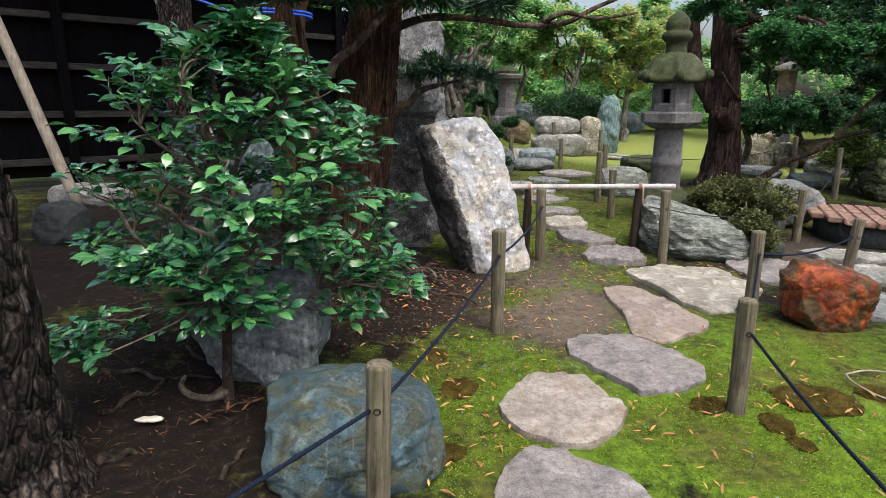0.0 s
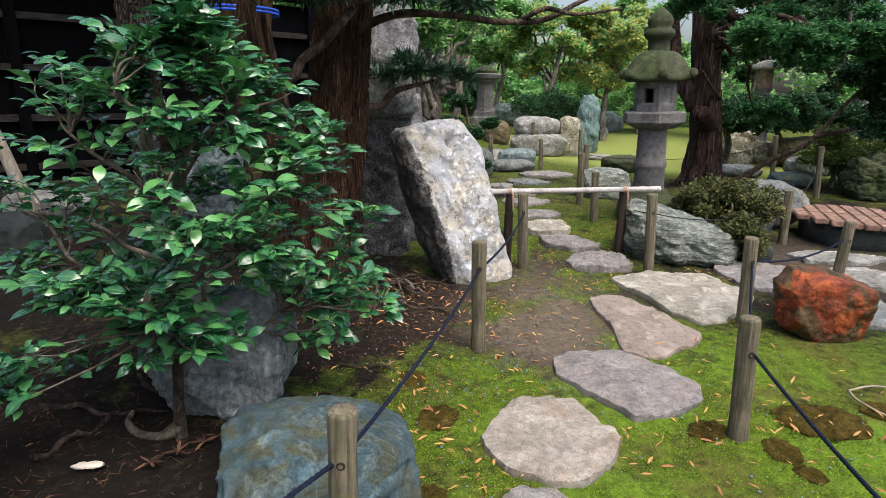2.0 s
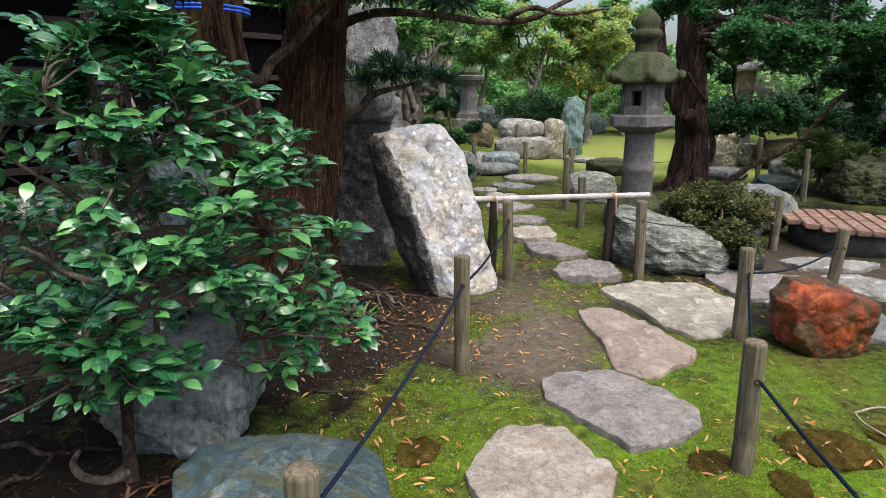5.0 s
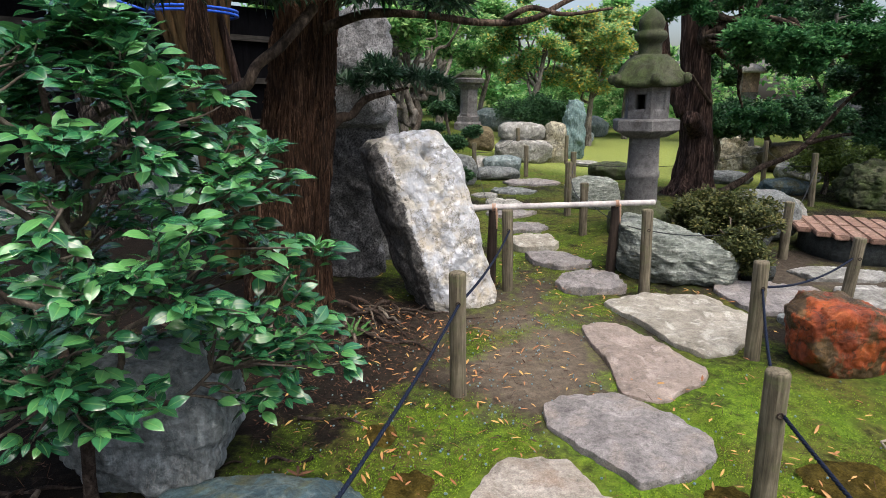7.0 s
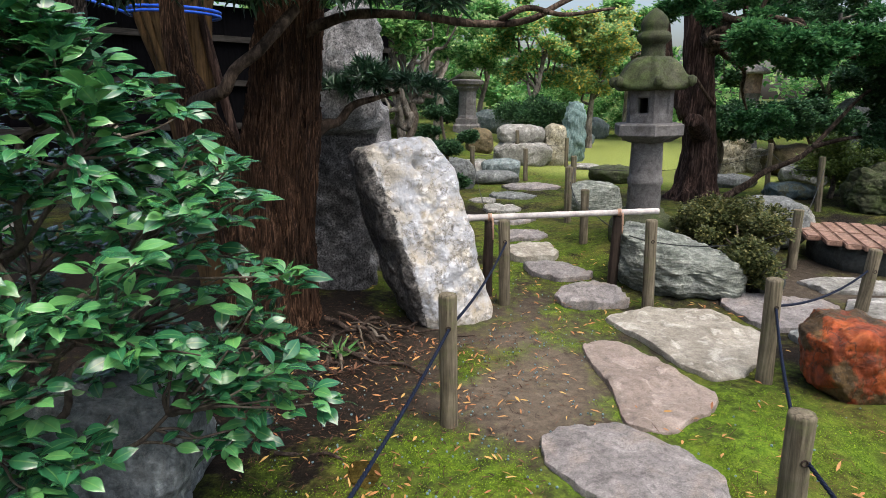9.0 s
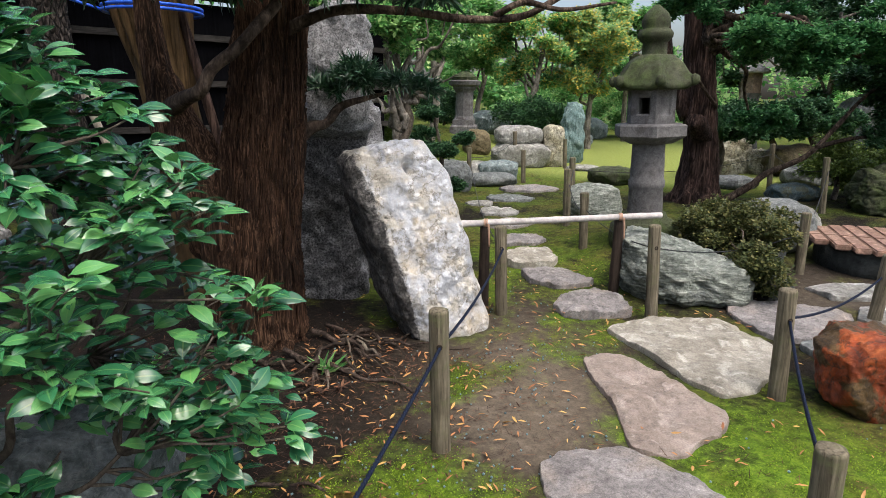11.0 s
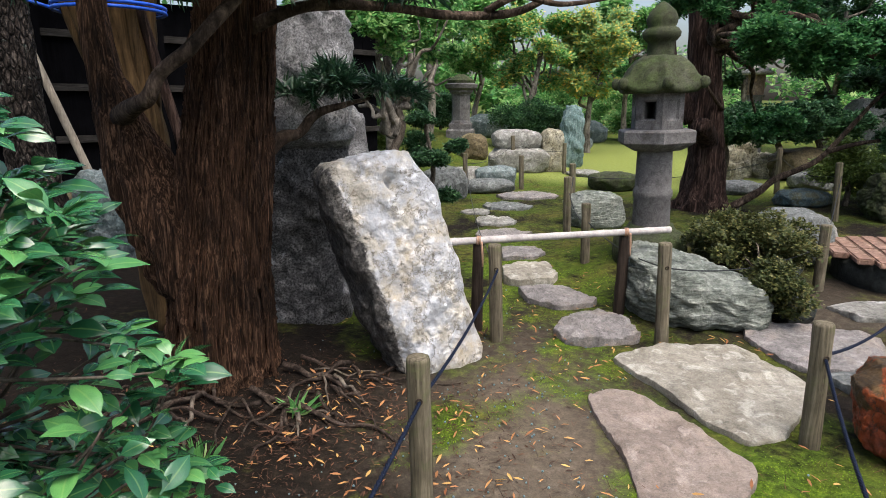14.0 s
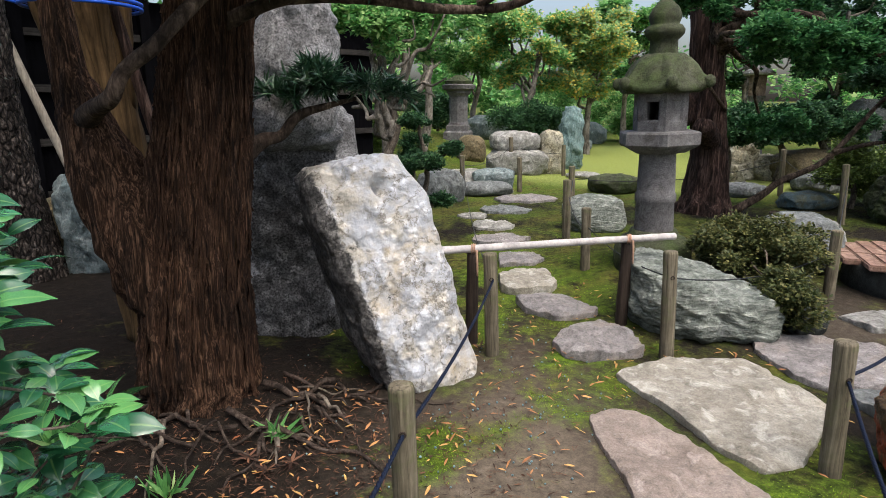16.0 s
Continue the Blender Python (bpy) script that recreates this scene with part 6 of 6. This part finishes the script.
rnd = random.Random(77)
for k in range(26):
    a = rnd.uniform(-2.7, 0.35)
    st = (-0.2 + 0.33 * math.cos(a) + rnd.uniform(0, 0.3), 3.62 + 0.33 * math.sin(a))
    shape, o = root_line(k + 90, st, a + rnd.uniform(-1.1, 1.1), rnd.uniform(0.16, 0.42), rnd.uniform(0.005, 0.011), rnd.uniform(0.015, 0.05))
    solid("twig", limb_mesh("twig", shape), twig_bark if k % 3 == 0 else root_bark, o, "dry bent twig lying among the cypress roots", "twig", "twigs round the cypress")

# ---- leaf litter, berries and moss ----
STONES = [(0.78, 1.42, 0.27), (0.84, 1.93, 0.26), (1.23, 2.34, 0.29), (1.5, 3.0, 0.3), (1.93, 3.45, 0.40), (1.57, 4.1, 0.24), (0.06, 1.7, 0.34), (2.4, 2.94, 0.24), (0.7, 3.7, 0.25), (-0.38, 2.3, 0.33), (-0.2, 3.62, 0.24), (2.62, 3.85, 0.33), (2.2, 4.36, 0.42)]


def free(x, y, k=0.92):
    return all((x - a) ** 2 + (y - b) ** 2 > (r * k) ** 2 for a, b, r in STONES)


def ground_spots(seed, n, where, keep=lambda x, y, u: True, k=0.92):
    rng = np.random.default_rng(seed)
    out = []
    while len(out) < n:
        cx, cy, sx, sy = where[rng.integers(len(where))]
        x, y = cx + sx * rng.normal(), cy + sy * rng.normal()
        if -2.2 < x < 4.5 and 0.9 < y < 7 and free(x, y, k) and keep(x, y, rng.random()):
            out.append((x, y))
    return out, rng


def lying(name, seed, n, where, size, mat, label, category, rows, lift=0.006, keep=lambda x, y, u: True, tilt=0.25, k=0.92):
    pts, rng = ground_spots(seed, n, where, keep, k)
    a = rng.uniform(0, 2 * math.pi, n)
    at = np.array([(x, y, ground_z(x, y) + lift + 0.012 * moss_at(x, y)) for x, y in pts])
    way = np.stack([np.cos(a), np.sin(a), rng.normal(size=n) * tilt], 1)
    up = np.stack([rng.normal(size=n) * 0.3, rng.normal(size=n) * 0.3, np.ones(n)], 1)
    return solid(name, leaves_mesh(name, at, way, up, size * rng.uniform(0.6, 1.3, n), rows, 0.5), mat, (0, 0, 0), label, category, kind="stuff")


lying("fallen_leaves", 4, 780, [(0.9, 3.6, 0.35, 0.5), (0.3, 3.2, 0.35, 0.25), (0.55, 2.6, 0.4, 0.5), (1.2, 2.2, 0.5, 0.5), (1.7, 2.0, 0.5, 0.5), (0.4, 1.9, 0.2, 0.4), (1.3, 4.3, 0.5, 0.6), (1.9, 3.9, 0.3, 0.3)], 0.034, fallen_leaf, "scattered narrow orange and yellow fallen leaves", "fallen leaves", SLENDER, 0.012)
lying("dry_litter", 5, 3600, [(-0.1, 3.3, 0.55, 0.4), (-0.75, 1.9, 0.5, 0.5), (0.2, 2.6, 0.35, 0.5), (-0.6, 3.0, 0.5, 0.5), (0.5, 3.3, 0.3, 0.25)], 0.021, dry_leaf, "brown leaf and needle litter on bare soil", "leaf litter", SLENDER, 0.004, tilt=0.35)
lying("needle_litter", 6, 4200, [(-0.1, 3.2, 0.7, 0.5), (-0.7, 1.9, 0.6, 0.6), (0.5, 2.7, 0.5, 0.6), (1.2, 3.6, 0.6, 0.7), (1.6, 2.2, 0.6, 0.6)], 0.04, dry_leaf, "fine brown needle litter on soil and moss", "needle litter", NEEDLE, 0.004)
lying("moss_tufts", 7, 120000, [(1.6, 2.0, 0.65, 0.6), (0.9, 2.6, 0.6, 0.8), (1.3, 4.4, 0.6, 1.0), (0.3, 2.2, 0.4, 0.6)], 0.0062, None, "short bright green moss tufts", "moss", DIAMOND, -0.003, lambda x, y, u: u < 1.5 * moss_at(x, y) - 0.55, 0.9, 0.97).data.materials.append(foliage("moss_tuft", (0.03, 0.055, 0.008), (0.11, 0.19, 0.016), (0.28, 0.40, 0.035), 0.8, 0.1))
berry_pts, rng = ground_spots(8, 420, [(1.5, 2.0, 0.5, 0.5), (0.8, 2.9, 0.4, 0.6), (0.4, 2.3, 0.3, 0.5), (1.0, 3.7, 0.3, 0.4)])
bv, bf = ico(2)
sets = [([(x + r * p[0], y + r * p[1], ground_z(x, y) + 0.014 * moss_at(x, y) + r * (0.8 + p[2])) for p in bv], bf) for (x, y), r in zip(berry_pts, rng.uniform(0.0025, 0.0048, 420))]
solid("berries", make_mesh("berries", *join(*sets)), pebble_mat, (0, 0, 0), "tiny blue-grey fallen berries on moss", "berries", kind="stuff")
solid("shell_fragment", slab_mesh("shell_fragment", [0.05, 0.03, 0.014, 0.01, 0.014, 0.03, 0.045, 0.02, 0.012, 0.01, 0.014, 0.03], 0.01, 3, 0.004, 5, 40), white_mat, (-0.6, 1.72, 0.03), "small white bark fragment on dark soil", "fragment", rz=10)

# ---- second slab behind the standing stone, ledge, loose bits ----
rock((0.19, 4.78), (0.18, 0.13, 0.62), 15, standing_grey, "pale grey upright slab behind the standing stone", "standing_stone", 8, boxy=6, cuts=8, rough=0.08, sink=0.1, taper=0.3, crag=0.1, keep=0.85)
rock((-3.1, 5.6), (0.35, 0.22, 0.10), 36, pale_rock, "flat pale stone at the foot of the fence", cuts=6, boxy=5)
olive_moss = stone("brown_olive_moss", (0.05, 0.04, 0.010), (0.12, 0.09, 0.02), (0.21, 0.16, 0.035), 20, fine=160, relief=1.0, rough=1.0, speck=0.35, spec=0.05, crease=0.9, grime=0.2)
for k, (mx, my, mr) in enumerate([(1.86, 2.06, 0.16), (1.40, 1.98, 0.08), (1.60, 1.86, 0.075), (1.62, 1.74, 0.05), (2.15, 2.12, 0.1), (0.42, 1.62, 0.07), (0.46, 2.05, 0.09), (0.36, 2.35, 0.07)]):
    solid("moss_cushion", rock_mesh("moss_cushion", (mr, mr * 0.75, 0.013), 80 + k, boxy=2.2, cuts=0, chips=0, rough=0.25, level=4, sink=0.35), olive_moss, (mx, my, ground_z(mx, my)), "low cushion of brown-olive moss", "moss cushion", "moss cushions", rz=k * 40)
solid("wire_hoop", limb_mesh("wire_hoop", tube([(0.0, 0.1, 0.02), (-0.03, 0.0, 0.03), (0.02, -0.12, 0.025), (0.16, -0.2, 0.02)], [0.004] * 2, 24, 6), tube([(0.0, 0.1, 0.02), (0.12, 0.12, 0.03), (0.3, 0.08, 0.02)], [0.004] * 2, 20, 6)), prop_wood, (2.10, 2.18, ground_z(2.1, 2.18)), "bent pale twig hoop lying on moss", "twig")


def grass_tuft(x, y, n, seed):
    rng = np.random.default_rng(seed)
    at = np.array([(0, 0, 0)]) + rng.normal(size=(n, 3)) * (0.015, 0.015, 0)
    way = rng.normal(size=(n, 3)) * (0.7, 0.7, 0.25) + (0, 0, 0.7)
    return solid("grass_tuft", leaves_mesh("grass_tuft", at, way, rng.normal(size=(n, 3)), rng.uniform(0.06, 0.12, n), LINEAR), mid_leaf, (x, y, ground_z(x, y)), "small tuft of thin green grass", "grass", "grass tufts")


for k, (x, y) in enumerate([(-0.62, 3.25), (-0.1, 2.95), (0.17, 3.28), (-0.75, 2.95), (-0.5, 2.75)]):
    grass_tuft(x, y, 30, k)


def star_leaf(x, y, seed, r=0.05):
    rng = np.random.default_rng(seed)
    a = np.arange(7) * 0.8 + seed
    n = 7
    way = np.stack([np.cos(a), np.sin(a), 0.15 + rng.normal(size=n) * 0.15], 1)
    return solid("maple_leaf", leaves_mesh("maple_leaf", np.zeros((n, 3)), way, np.tile((0, 0, 1.0), (n, 1)), r * rng.uniform(0.7, 1.1, n), SLENDER), dry_leaf, (x, y, ground_z(x, y) + 0.02), "curled dry maple leaf on the soil", "fallen leaf", "maple leaves")


for k, (x, y) in enumerate([(-0.36, 1.80), (-0.30, 1.86), (-0.42, 1.74), (0.12, 2.1), (0.1, 3.12), (0.18, 3.05), (0.25, 3.1), (1.08, 4.6), (0.98, 4.05)]):
    star_leaf(x, y, k + 1)

# ---- gnarled tree and clipped pads behind the white stone ----
gn = thing("gnarled_tree", (0.40, 7.5, 0), "gnarled small tree with pale twisting limbs", "tree")
part("trunk", limb_mesh("trunk", tube([(0, 0, -0.05), (0.03, 0, 0.25), (-0.05, 0, 0.55), (0.06, 0, 0.9), (0.0, 0, 1.2), (-0.1, 0, 1.6)], [0.07, 0.055, 0.05, 0.042, 0.035, 0.025], 40, 10, 0.2, seed=3)), twig_bark, gn)
rnd = random.Random(14)
for k in range(13):
    a = rnd.uniform(-0.2, 3.3)
    b = (rnd.uniform(-0.6, 0.9), rnd.uniform(-0.4, 0.4), rnd.uniform(1.2, 2.1))
    part("limb", limb_mesh("limb", tube(crooked(rnd, (0.0, 0, rnd.uniform(0.7, 1.3)), b, 7, 0.13), [0.042, 0.03, 0.018, 0.008], 34, 8, 0.2, seed=k)), pale_bark, gn)
part("crown", clump_leaves("crown", 400, clumps_round(401, (0.2, 0, 2.0), (0.9, 0.6, 0.35), 26, 0.2)+ clumps_round(402, (0.3, 0.3, 1.75), (0.8, 0.3, 0.2), 8, 0.12), 11000, 0.06, DIAMOND, 0.3), mid_leaf, gn)
